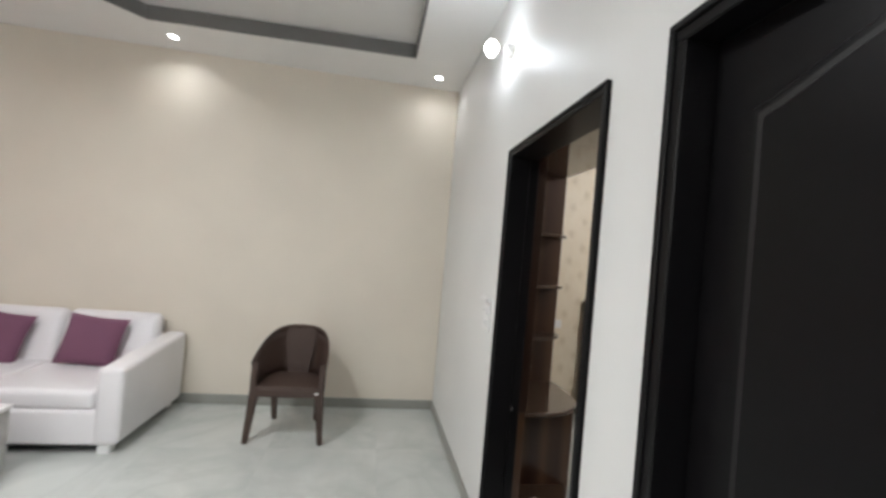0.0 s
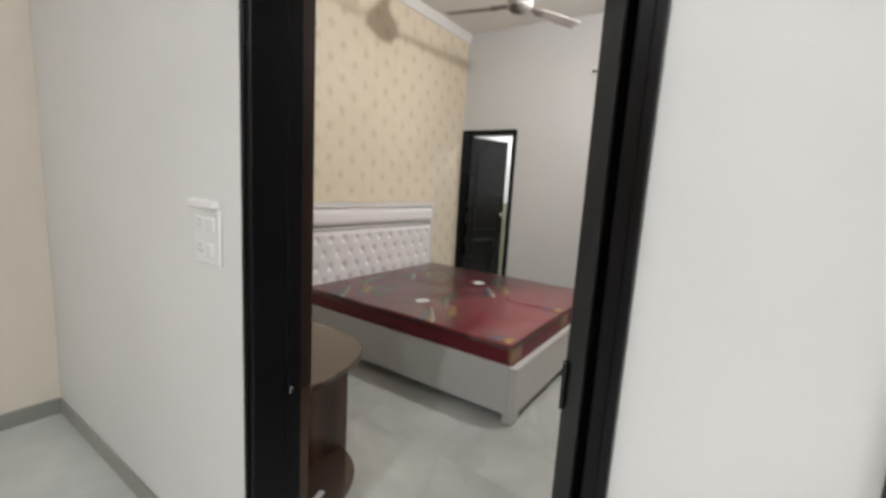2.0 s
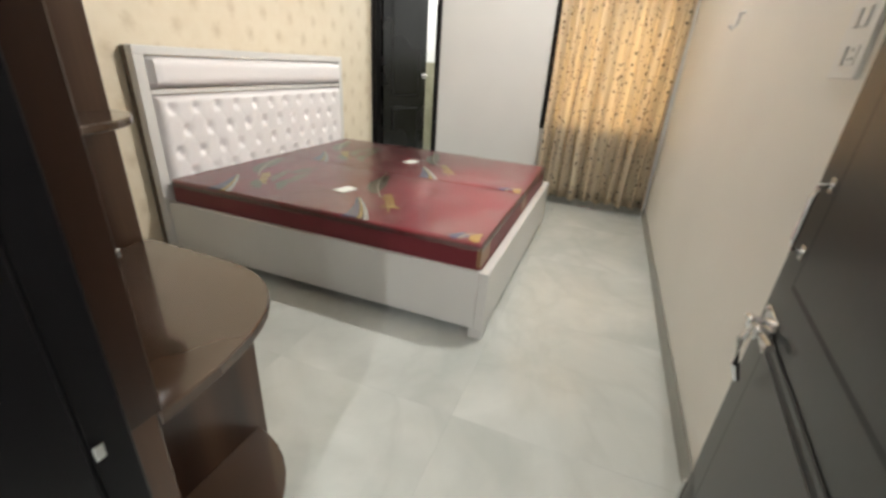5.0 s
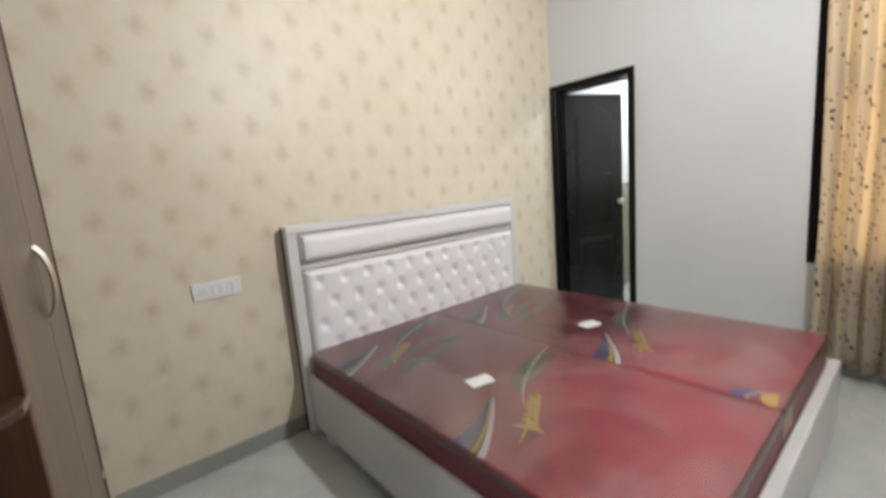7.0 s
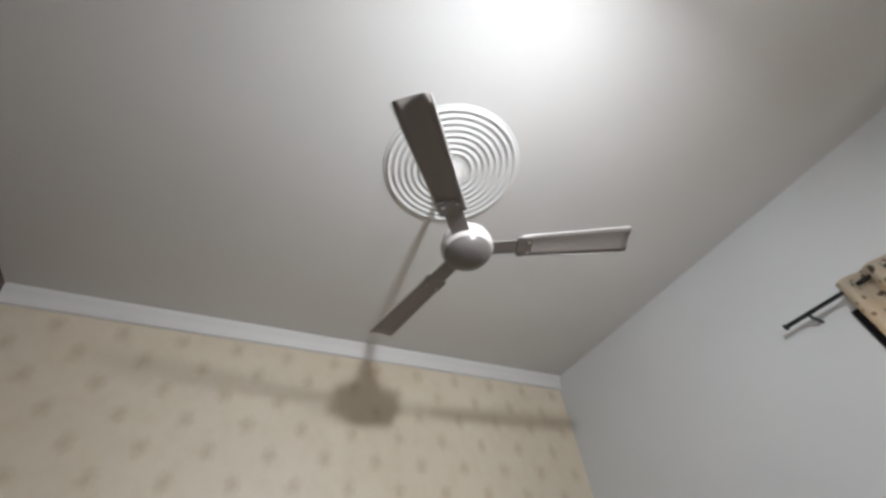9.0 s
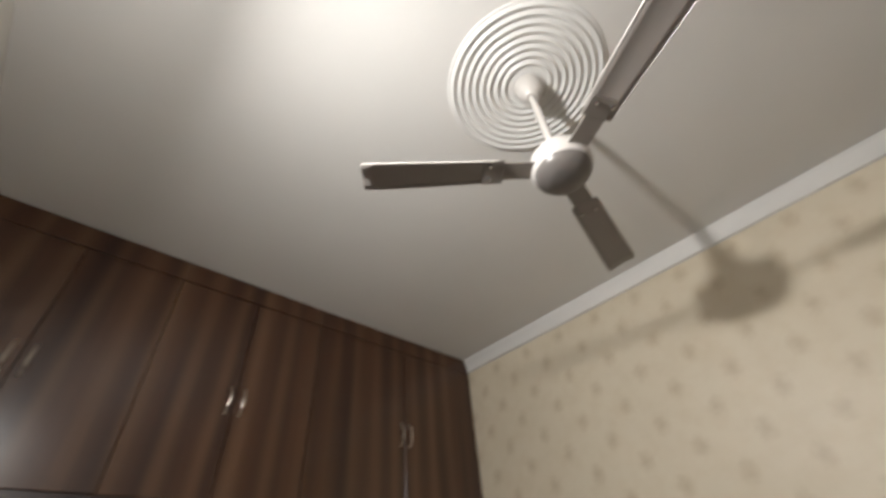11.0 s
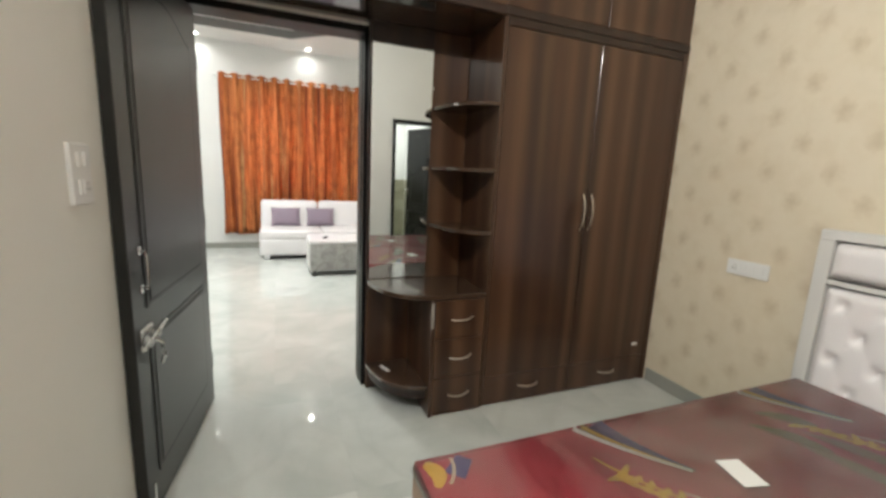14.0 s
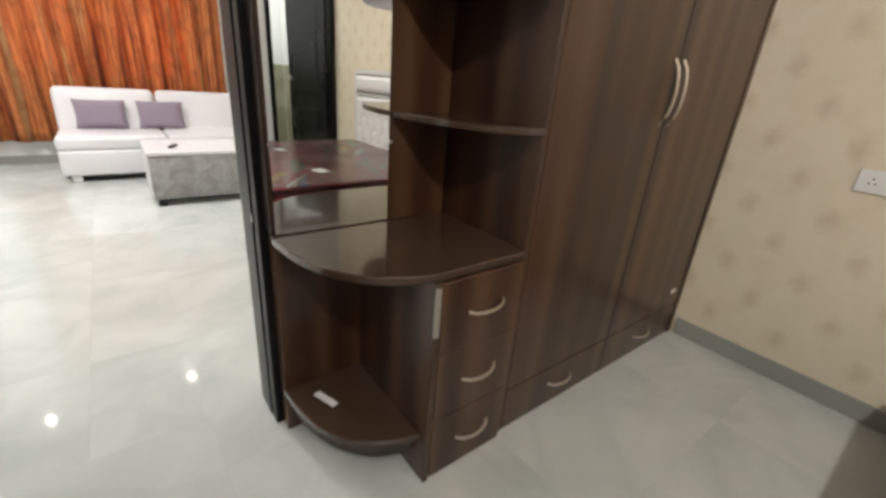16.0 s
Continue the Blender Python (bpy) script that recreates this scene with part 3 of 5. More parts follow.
def door_leaf(name, label, m, w, h, material, handle_x, hardware=True):
    """A panelled leaf: x along its width from the hinge, y its thickness, z up."""
    th = thing(name, label, "door", m, kind="structure")
    T = 0.038
    part("slab", boxes((0, w, -T / 2, T / 2, 0.012, h), r=0.003), material, th)
    s = 0.125
    for side in (1, -1):
        for z0, z1, rise in ((0.84, h - 0.12, 0.09), (0.17, 0.71, 0.0)):
            out = arch_outline(s, w - s, z0, z1, rise)
            c = Vector((w / 2, (z0 + z1) / 2))

            def inset(d):
                kx, kz = 1 - 2 * d / (w - 2 * s), 1 - 2 * d / (z1 - z0)
                return [(c.x + (p[0] - c.x) * kx, c.y + (p[1] - c.y) * kz) for p in out]
            y0 = side * T / 2
            part("moulding", prism(inset(-0.016), y0 - 0.001 * side, y0 + 0.005 * side, "y", r=0.0028), material, th)
            # no recess here: a blacker ring draws the groove's shade
            part("groove", prism(inset(0.0), y0, y0 + 0.0058 * side, "y"), M["groove"], th)
            part("panel", prism(inset(0.012), y0, y0 + 0.008 * side, "y", r=0.0025), material, th)
    if hardware:
        y = T / 2
        pull = part("pull_handle", tube([(handle_x, y, 0.905), (handle_x, y + 0.02, 0.908), (handle_x, y + 0.024, 0.93), (handle_x, y + 0.024, 1.02), (handle_x, y + 0.02, 1.042), (handle_x, y, 1.045)], 0.0055), M["chrome"], th, "steel pull handle", smooth=True)
        part("rose", boxes((handle_x - 0.012, handle_x + 0.012, y, y + 0.004, 0.89, 0.92), (handle_x - 0.012, handle_x + 0.012, y, y + 0.004, 1.03, 1.06), r=0.001), M["chrome"], pull)
        bolt = part("latch_bolt", tube([(handle_x - 0.13, y + 0.022, 0.742), (handle_x + 0.075, y + 0.022, 0.705)], 0.009, 12), M["chrome"], th, "steel sliding latch", smooth=True)
        part("latch_plate", boxes((handle_x - 0.055, handle_x + 0.045, y, y + 0.005, 0.68, 0.762), r=0.002), M["chrome"], bolt)
        for gx, gz in ((handle_x - 0.04, 0.726), (handle_x + 0.03, 0.713)):
            part("latch_guide", boxes((gx - 0.011, gx + 0.011, y + 0.004, y + 0.035, gz - 0.016, gz + 0.016), r=0.005, seg=2), M["chrome"], bolt)
        for gx in (handle_x - 0.046, handle_x + 0.036):
            for gz in (0.688, 0.753):
                part("screw", lathe([(0.0, 0.006), (0.005, 0.005), (0.007, 0.0)], 10), M["chrome"], bolt, smooth=True, at=pose(gx, y + 0.005, gz, -90, 0, 0))
        part("latch_hasp", tube([(handle_x + 0.0, y + 0.025, 0.719), (handle_x - 0.022, y + 0.045, 0.69), (handle_x - 0.045, y + 0.042, 0.635), (handle_x - 0.048, y + 0.03, 0.60)], [0.008, 0.008, 0.009, 0.007], 10), M["chrome"], bolt, smooth=True)
        for hz in (0.25, 1.05, 1.86):
            part("hinge", tube([(-0.006, y - 0.004, hz - 0.045), (-0.006, y - 0.004, hz + 0.045)], 0.005, 10), M["groove"], th, "dark butt hinge", smooth=True)
        part("floor_bolt", tube([(w - 0.03, y + 0.012, 0.03), (w - 0.03, y + 0.012, 0.16)], 0.006), M["chrome"], th, "steel floor bolt", smooth=True)
    else:
        for side in (1, -1):
            part("knob", lathe([(0.0, 0.055), (0.018, 0.052), (0.026, 0.04), (0.022, 0.028), (0.011, 0.022), (0.010, 0.004), (0.03, 0.003), (0.03, 0.0)], 20), M["chrome"], th, "round steel door knob", smooth=True, at=pose(handle_x, side * T / 2, 1.05, -90 * side, 0, 0))
    return th


door_leaf("door_bedroom", "dark panelled wooden door standing open against the wall, sheen in its grey", pose(0.09, 1.538, 0, 0, 0, -6.6), 0.90, 2.10, M["leaf"], 0.815)
door_leaf("door_hall", "closed black-brown panelled wooden door", pose(0.095, D2Y1 - 0.005, 0, 0, 0, -90), D2Y1 - D2Y0 - 0.01, 2.11, M["black"], 0.75, False)
door_leaf("door_bathroom", "black panelled bathroom door standing ajar", pose(4.16, 4.238, 0, 0, 0, -21), 0.645, 2.06, M["blackgloss"], 0.6, False)


# ---- bedroom: fitted wardrobe ----
def bow_handle(parent, a, b, out, rad=0.005, material=None, label="curved metal handle"):
    """A bowed bar from a to b, standing off along out."""
    a, b, out = Vector(a), Vector(b), Vector(out)
    pts = []
    for i in range(9):
        u = i / 8
        pts.append(a + (b - a) * u + out * (math.sin(math.pi * u) ** 0.6 * 0.028))
    return part("handle", tube([tuple(p) for p in pts], rad), material or M["bronze"], parent, label, smooth=True)


GAP = 0.002
LZ0 = 2.17


def loft_unit(y0, y1):
    """One overhead cabinet with two doors."""
    th = thing("overhead_cabinet", "glossy dark walnut overhead cabinet over the door and wardrobe", "cabinet", pose(0, 0, 0), "overhead cabinets")
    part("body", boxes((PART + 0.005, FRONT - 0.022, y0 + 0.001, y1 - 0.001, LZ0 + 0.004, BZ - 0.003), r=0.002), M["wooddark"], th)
    mid = (y0 + y1) / 2
    for a, b, s in ((y0, mid, -1), (mid, y1, 1)):
        d = part("door", boxes((FRONT - 0.02, FRONT, a + GAP, b - GAP, LZ0 + 0.045, BZ - 0.115), r=0.002), M["wood"], th)
        hy = mid + s * 0.032
        bow_handle(d, (FRONT, hy, 2.57), (FRONT, hy, 2.70), (1, 0, 0))
    part("bottom_panel", boxes((PART + 0.005, FRONT - 0.021, y0 + 0.001, y1 - 0.001, LZ0 - 0.004, LZ0 + 0.003)), M["glossdark"], th, "glossy underside")
    part("bottom_rail", boxes((FRONT - 0.02, FRONT + 0.006, y0, y1, LZ0, LZ0 + 0.043), r=0.003), M["wooddark"], th)
    part("top_rail", boxes((FRONT - 0.02, FRONT + 0.006, y0, y1, BZ - 0.113, BZ - 0.002), r=0.003), M["wood"], th)
    return th


U = (BY0 + 0.004, 2.236, 3.03, BY1 - 0.004)
for a, b in zip(U, U[1:]):
    loft_unit(a, b)


def wardrobe():
    y0, y1 = 3.018, BY1 - 0.004
    th = thing("wardrobe", "tall glossy dark walnut wardrobe with two doors", "wardrobe")
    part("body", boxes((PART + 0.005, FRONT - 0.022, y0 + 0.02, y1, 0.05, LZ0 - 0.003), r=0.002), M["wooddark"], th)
    part("side_panel", boxes((PART + 0.005, FRONT, y0, y0 + 0.018, 0.0, LZ0 - 0.003), r=0.002), M["woodshade"], th)
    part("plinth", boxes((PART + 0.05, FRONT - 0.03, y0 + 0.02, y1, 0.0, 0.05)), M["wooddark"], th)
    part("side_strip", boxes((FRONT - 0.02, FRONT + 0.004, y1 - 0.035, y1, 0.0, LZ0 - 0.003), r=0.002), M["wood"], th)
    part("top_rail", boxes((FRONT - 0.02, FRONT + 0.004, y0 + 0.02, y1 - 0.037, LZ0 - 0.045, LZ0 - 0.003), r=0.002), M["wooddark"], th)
    mid = 3.652
    for a, b, s in ((y0 + 0.02, mid, -1), (mid, y1 - 0.037, 1)):
        d = part("door", boxes((FRONT - 0.02, FRONT, a + GAP, b - GAP, 0.185, LZ0 - 0.048), r=0.002), M["wood"], th)
        hy = mid + s * 0.03
        bow_handle(d, (FRONT, hy, 1.07), (FRONT, hy, 1.28), (1, 0, 0), 0.0055)
        dr = part("drawer", boxes((FRONT - 0.02, FRONT, a + GAP, b - GAP, 0.006, 0.181), r=0.002), M["wood"], th)
        c = (a + b) / 2
        bow_handle(dr, (FRONT, c - 0.07, 0.105), (FRONT, c + 0.07, 0.105), (1, 0, -0.1))
    part("lock_tag", boxes((FRONT + 0.0045, FRONT + 0.008, 4.165, 4.21, 0.266, 0.284)), M["paper"], th, "small white paper tag")
    return th


wardrobe()


def curve(p0, p1, p2, n=10):
    p0, p1, p2 = Vector(p0), Vector(p1), Vector(p2)
    return [tuple((1 - u) ** 2 * p0 + 2 * u * (1 - u) * p1 + u * u * p2) for u in (i / n for i in range(n + 1))]


def dresser():
    """Dressing unit beside the door: mirror back, curved top, open corner shelf, three drawers."""
    th = thing("dressing_table", "dark walnut dressing table with curved top and drawers", "dressing table")
    X0, Y0, Y1, YD, DF = PART + 0.052, 2.412, 3.016, 2.685, 0.630
    YE = 3.006
    part("back_panel", boxes((PART + 0.003, X0, Y0 + 0.006, Y1, 0.0, LZ0 - 0.004), r=0.002), M["wood"], th)
    top = [(X0, Y1), (X0, Y0)] + curve((X0, Y0), (DF + 0.004, Y0 + 0.005), (DF - 0.004, 2.76), 14)[1:] + [(DF - 0.002, YE), (DF - 0.022, Y1)]
    part("top", prism(top, 0.690, 0.714, "z", r=0.003), M["shelf"], th, "glossy brown curved table top")
    low = [(X0, YD), (X0, Y0)] + curve((X0, Y0), (DF - 0.07, Y0 + 0.005), (DF - 0.03, YD))[1:]
    part("low_shelf", prism(low, 0.155, 0.175, "z", r=0.002), M["shelf"], th, "curved lower corner shelf")
    skirt = [(X0, Y0 + 0.02)] + curve((X0, Y0 + 0.02), (DF - 0.10, Y0 + 0.035), (DF - 0.06, YD))[1:] + [(DF - 0.08, YD)] + curve((DF - 0.08, YD), (DF - 0.12, Y0 + 0.055), (X0, Y0 + 0.04))[1:]
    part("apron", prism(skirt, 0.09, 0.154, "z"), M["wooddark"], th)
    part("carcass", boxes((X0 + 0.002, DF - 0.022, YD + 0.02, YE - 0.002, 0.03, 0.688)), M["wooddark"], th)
    part("side_panel", boxes((X0 + 0.002, DF, YD, YD + 0.018, 0.0, 0.688), r=0.002), M["woodshade"], th)
    for i in range(3):
        z0 = 0.008 + i * 0.226
        dr = part("drawer", boxes((DF - 0.02, DF, YD + 0.022, YE - 0.004, z0 + GAP, z0 + 0.224), r=0.002), M["wood"], th)
        c = (YD + YE) / 2 + 0.02
        bow_handle(dr, (DF, c - 0.065, z0 + 0.115), (DF, c + 0.065, z0 + 0.125), (1, 0, -0.1))
    part("tape_strip", boxes((DF - 0.005, DF + 0.004, YD - 0.004, YD + 0.014, 0.53, 0.675), r=0.002), M["tape"], th, "strip of clear packing tape")
    for z in (1.06, 1.40, 1.745):
        out = [(X0, Y1), (X0, 2.79)] + curve((X0, 2.79), (DF - 0.07, 2.795), (DF - 0.016, 2.955), 12)[1:] + [(DF - 0.014, Y1)]
        part("corner_shelf", prism(out, z - 0.018, z, "z", r=0.002), M["shelf"], th, "glossy brown corner shelf")
    part("door_side_post", boxes((PART + 0.003, X0 + 0.006, Y0 + 0.001, 2.4215, 0.717, LZ0 - 0.004), r=0.002), M["wooddark"], th)
    part("head_rail", boxes((X0 + 0.001, X0 + 0.012, 2.424, 2.785, 2.062, LZ0 - 0.004), r=0.002), M["wooddark"], th)
    return th


dresser()
mir = thing("wall_mirror", "tall frameless mirror clipped to dark panel above table", "mirror")
part("mirror_glass", boxes((0.2035, 0.2095, 2.424, 2.784, 0.717, 2.06), r=0.0015), M["mirror"], mir)
for y in (2.424, 2.788):
    for z in (0.97, 1.85):
        part("clip", boxes((0.2035, 0.2155, y - 0.006, y + 0.006, z - 0.007, z + 0.007), r=0.002), M["chrome"], mir, "small steel mirror clip")
for i, (x, y, z, a) in enumerate(((0.315, 2.51, 0.1755, 20), (0.13, 2.372, 0.745, 0))):
    if i == 0:
        lab = part("paper_label", boxes((-0.045, 0.045, -0.012, 0.012, 0, 0.0012)), M["paper"], None, at=pose(x, y, z, 0, 0, a))
        tagged(lab, "small white paper label on the lower shelf", "label")
    else:
        lab = part("strike_plate", boxes((-0.006, 0.006, -0.0015, 0.002, -0.012, 0.012), r=0.001), M["chrome"], None, at=pose(0.113, DY1 - 0.001, z))
        tagged(lab, "small steel strike plate on the door jamb", "strike plate")


# ---- bedroom: bed ----
BEDX0, BEDX1, BEDY0, BEDY1 = 1.538, 3.40, 2.243, 4.292
RAIL = 0.36


def bed():
    th = thing("double_bed", "white double bed with tufted headboard against the wallpaper", "bed")
    part("side_rail", boxes((BEDX0, BEDX0 + 0.045, BEDY0 + 0.046, BEDY1 - 0.075, 0.055, RAIL), r=0.006, seg=2), M["bedwhite"], th)
    part("side_rail", boxes((BEDX1 - 0.045, BEDX1, BEDY0 + 0.046, BEDY1 - 0.075, 0.055, RAIL), r=0.006, seg=2), M["bedwhite"], th)
    part("foot_rail", boxes((BEDX0, BEDX1, BEDY0, BEDY0 + 0.045, 0.055, RAIL), r=0.006, seg=2), M["bedwhite"], th)
    part("slat_base", boxes((BEDX0 + 0.046, BEDX1 - 0.046, BEDY0 + 0.046, BEDY1 - 0.08, 0.30, 0.345)), M["edgebrown"], th)
    for x in (BEDX0 + 0.004, BEDX1 - 0.094):
        for y in (BEDY0 + 0.004, BEDY1 - 0.26):
            part("leg", boxes((x, x + 0.09, y, y + 0.07, 0.0, 0.054), r=0.004), M["bedwhite"], th)
    hb = part("headboard", boxes((BEDX0 - 0.02, BEDX1 - 0.012, BEDY1 - 0.05, BEDY1 - 0.018, 0.0, 1.20), r=0.006), M["bedwhite"], th)
    part("headboard_back", boxes((BEDX0 - 0.018, BEDX1 - 0.014, BEDY1 - 0.017, BEDY1 + 0.018, 0.0, 1.195), r=0.003), M["edgebrown"], hb, "brown board back")
    yf = BEDY1 - 0.05
    # raised white mouldings round two upholstered fields
    L, R = BEDX0 + 0.04, BEDX1 - 0.072
    zt0, zt1, zm0, zm1 = 0.985, 1.155, 0.44, 0.955
    for a in ((BEDX0 - 0.02, BEDX1 - 0.012, yf - 0.022, yf, zt1, 1.20), (L, R, yf - 0.022, yf, zm1, zt0), (L, R, yf - 0.022, yf, 0.385, zm0),
              (BEDX0 - 0.02, L, yf - 0.022, yf, 0.0, zt1), (R, BEDX1 - 0.012, yf - 0.022, yf, 0.0, zt1)):
        part("moulding", boxes(a, r=0.006, seg=2), M["bedwhite"], hb)
    for z in (zt1, zt0, zm1):
        part("seam_strip", boxes((L + 0.002, R - 0.002, yf - 0.0265, yf - 0.002, z - 0.0035, z + 0.0035), r=0.001), M["chrome"], hb, "thin silver trim line")
    part("bolster", padded(L + 0.004, R - 0.004, zt0 + 0.005, zt1 - 0.005, yf, 0.06, 80, 10, None), M["leather"], hb, "padded white leatherette strip", smooth=True)
    part("tufted_panel", padded(L + 0.004, R - 0.004, zm0 + 0.004, zm1 - 0.004, yf, 0.05, 150, 44, (0.155, 0.15)), M["leather"], hb, "diamond-tufted white leatherette panel", smooth=True)
    for i in range(-1, 13):
        for j in range(4):
            x = L + 0.16 + i * 0.155 + (0.0775 if j % 2 else 0)
            z = zm0 + 0.065 + j * 0.125
            if L + 0.08 < x < R - 0.08:
                b = lathe([(0.0, 0.009), (0.008, 0.007), (0.012, 0.0)], 10)
                part("button", b, M["leather"], hb, smooth=True, at=pose(x, yf - 0.018, z, 90, 0, 0))
    return th


def padded(x0, x1, z0, z1, y, puff, nx, nz, tuft):
    """An upholstered field, optionally pulled in at staggered buttons."""
    bm = bmesh.new()
    rows = []
    for k in range(nz + 1):
        row = []
        for i in range(nx + 1):
            u, w = i / nx, k / nz
            x, z = x0 + (x1 - x0) * u, z0 + (z1 - z0) * w
            edge = min(min(x - x0, x1 - x), min(z - z0, z1 - z)) / 0.045
            h = puff * math.sqrt(max(0.0, 1 - (1 - min(1, edge)) ** 2))
            if tuft:
                best = 9.0
                for j in range(4):
                    bz = z0 + 0.061 + j * 0.125
                    ox = x0 + 0.156 + (0.0775 if j % 2 else 0)
                    bx = ox + round((x - ox) / 0.155) * 0.155
                    if x0 + 0.07 < bx < x1 - 0.07:
                        best = min(best, math.hypot(x - bx, z - bz))
                h -= 0.022 * math.exp(-(best / 0.026) ** 2) * min(1, edge)
                q = abs(math.sin(math.pi * ((x - x0 - 0.156) / 0.155 + (z - z0 - 0.061) / 0.25))) * abs(math.sin(math.pi * ((x - x0 - 0.156) / 0.155 - (z - z0 - 0.061) / 0.25)))
                h -= 0.007 * (1 - min(1, 3.0 * q ** 0.6)) * min(1, edge)
            row.append(bm.verts.new((x, y - max(0.0, h), z)))
        rows.append(row)
    for a, b in zip(rows, rows[1:]):
        for i in range(nx):
            bm.faces.new((a[i], b[i], b[i + 1], a[i + 1]))
    bmesh.ops.recalc_face_normals(bm, faces=list(bm.faces))
    if bm.faces[0].normal.y > 0:
        bmesh.ops.reverse_faces(bm, faces=list(bm.faces))
    return bm


bed()
MT = 0.488


def film_sheet(w, l, h, seed, shift):
    """Film folded over the top and down the four sides, standing off in soft creases."""
    def fold(d, half):
        over = max(0.0, abs(d) - half)
        return math.copysign(min(abs(d), half), d), over

    bm = bmesh.new()
    nx, ny, drop = 44, 84, h * 0.3
    grid = []
    for j in range(ny + 1):
        line = []
        for i in range(nx + 1):
            a, oa = fold((2 * i / nx - 1) * (w + drop), w + 0.002)
            b, ob = fold((2 * j / ny - 1) * (l + drop), l + 0.002)
            p = Vector((a, b, h + 0.0065 - max(oa, ob)))
            n = noise.noise(Vector((a * 5 + seed * 9, b * 3.5, p.z * 3))) + 0.5 * noise.noise(Vector((a * 14, b * 11 + seed, p.z * 9)))
            lift = 0.0022 * (n + 1.0)
            if max(oa, ob) <= 0:
                p.z += lift
            elif oa > ob:
                p.x += math.copysign(lift * 0.4, a)
            else:
                p.y += math.copysign(lift * 0.4, b)
            p.x += shift(p.x, p.y)
            line.append(bm.verts.new(p))
        grid.append(line)
    for lo, hi in zip(grid, grid[1:]):
        for i in range(nx):
            bm.faces.new((lo[i], lo[i + 1], hi[i + 1], hi[i]))
    return bm


def mattress(x0, x1, seed):
    """A mattress in its printed maroon cover, wrapped in clear film."""
    rng = random.Random(seed)
    y0, y1 = BEDY0 + 0.05, BEDY1 - 0.11
    th = thing("mattress", "maroon printed mattress still wrapped in clear film on bed", "mattress", pose((x0 + x1) / 2, (y0 + y1) / 2, 0.346), "mattresses on the bed")
    w, l, h = (x1 - x0) / 2, (y1 - y0) / 2, MT - 0.346
    inside = 1 if seed == 1 else -1

    def inner_gap(x, y):
        """The two mattresses touch at the head end and part towards the foot."""
        return -inside * 0.011 * min(1.0, max(0.0, (-0.05 - y) / 0.25)) if x * inside > 0 else 0.0

    bm = bmesh.new()
    add_box(bm, -w, w, -l, l, 0, h, 0.010, 3)
    bmesh.ops.bisect_plane(bm, geom=list(bm.verts) + list(bm.edges) + list(bm.faces), plane_co=(0, -0.05, 0), plane_no=(0, 1, 0))
    for v in bm.verts:
        v.co.x += inner_gap(v.co.x, v.co.y)
    part("cover", bm, M["mattress"], th, smooth=True)
    # added sleeve that darkens the upright sides, shade put into its colour
    band = boxes((-w - 0.0006, w + 0.0006, -l - 0.0006, l + 0.0006, 0.012, h - 0.014))
    bmesh.ops.bisect_plane(band, geom=list(band.verts) + list(band.edges) + list(band.faces), plane_co=(0, -0.05, 0), plane_no=(0, 1, 0))
    for v in band.verts:
        v.co.x += inner_gap(v.co.x, v.co.y)
    part("shaded_sides", band, M["maroon"], th, "mattress sides with shade in their maroon")
    part("film", film_sheet(w, l, h, seed, inner_gap), M["film"], th, "loose clear plastic film", smooth=True)
    # printed motifs, flat on the top; the same print is repeated twice along its length
    def ribbon(pts, widths, z, material, name):
        b = bmesh.new()
        prev = None
        for (x, y), wd, nxt in zip(pts, widths, pts[1:] + [None]):
            d = (Vector(nxt) - Vector((x, y))) if nxt else (Vector((x, y)) - Vector(pts[-2]))
            nrm = Vector((-d.y, d.x)).normalized() * wd
            cur = (b.verts.new((x + nrm.x, y + nrm.y, z)), b.verts.new((x - nrm.x, y - nrm.y, z)))
            if prev:
                b.faces.new((prev[0], prev[1], cur[1], cur[0]))
            prev = cur
        bmesh.ops.recalc_face_normals(b, faces=list(b.faces))
        g = bmesh.ops.extrude_face_region(b, geom=list(b.faces))
        bmesh.ops.translate(b, verts=[v for v in g["geom"] if isinstance(v, bmesh.types.BMVert)], vec=(0, 0, 0.0008))
        bmesh.ops.recalc_face_normals(b, faces=list(b.faces))
        part(name, b, material, th)
    H = h + 0.0005
    for oy in (-0.02, 0.86):
        # tapering wedge from the edge, navy, gold and white side by side
        wedge = curve((-w + 0.004, oy - 0.33), (-w + 0.13, oy - 0.27), (-w + 0.30, oy - 0.11), 12)
        ribbon([(a, b + 0.085 - 0.006 * i) for i, (a, b) in enumerate(wedge)], [0.055 - 0.0042 * i for i in range(13)], H, M["navy"], "navy_wedge")
        ribbon([(a, b + 0.03 - 0.002 * i) for i, (a, b) in enumerate(wedge)], [0.026 - 0.002 * i for i in range(13)], H + 0.0012, M["olive"], "gold_wedge")
        ribbon([(a, b + 0.038 - 0.0026 * i) for i, (a, b) in enumerate(wedge)], [0.009 - 0.0006 * i for i in range(13)], H + 0.0024, M["gold"], "yellow_line")
        ribbon(wedge, [0.013 - 0.0006 * i for i in range(13)], H + 0.0024, M["paper"], "white_wedge")
        ribbon(curve((-w + 0.40, oy - 0.15), (-w + 0.56, oy - 0.04), (w - 0.06, oy - 0.02), 12), [0.006 + 0.05 * math.sin(math.pi * i / 12) for i in range(13)], H, M["olive"], "olive_shadow")
        arc = curve((-w + 0.36, oy - 0.22), (-w + 0.52, oy - 0.06), (w - 0.01, oy + 0.03), 12)
        ribbon(arc, [0.003 + 0.004 * math.sin(math.pi * i / 12) for i in range(13)], H + 0.0024, M["pale"], "pale_arc")
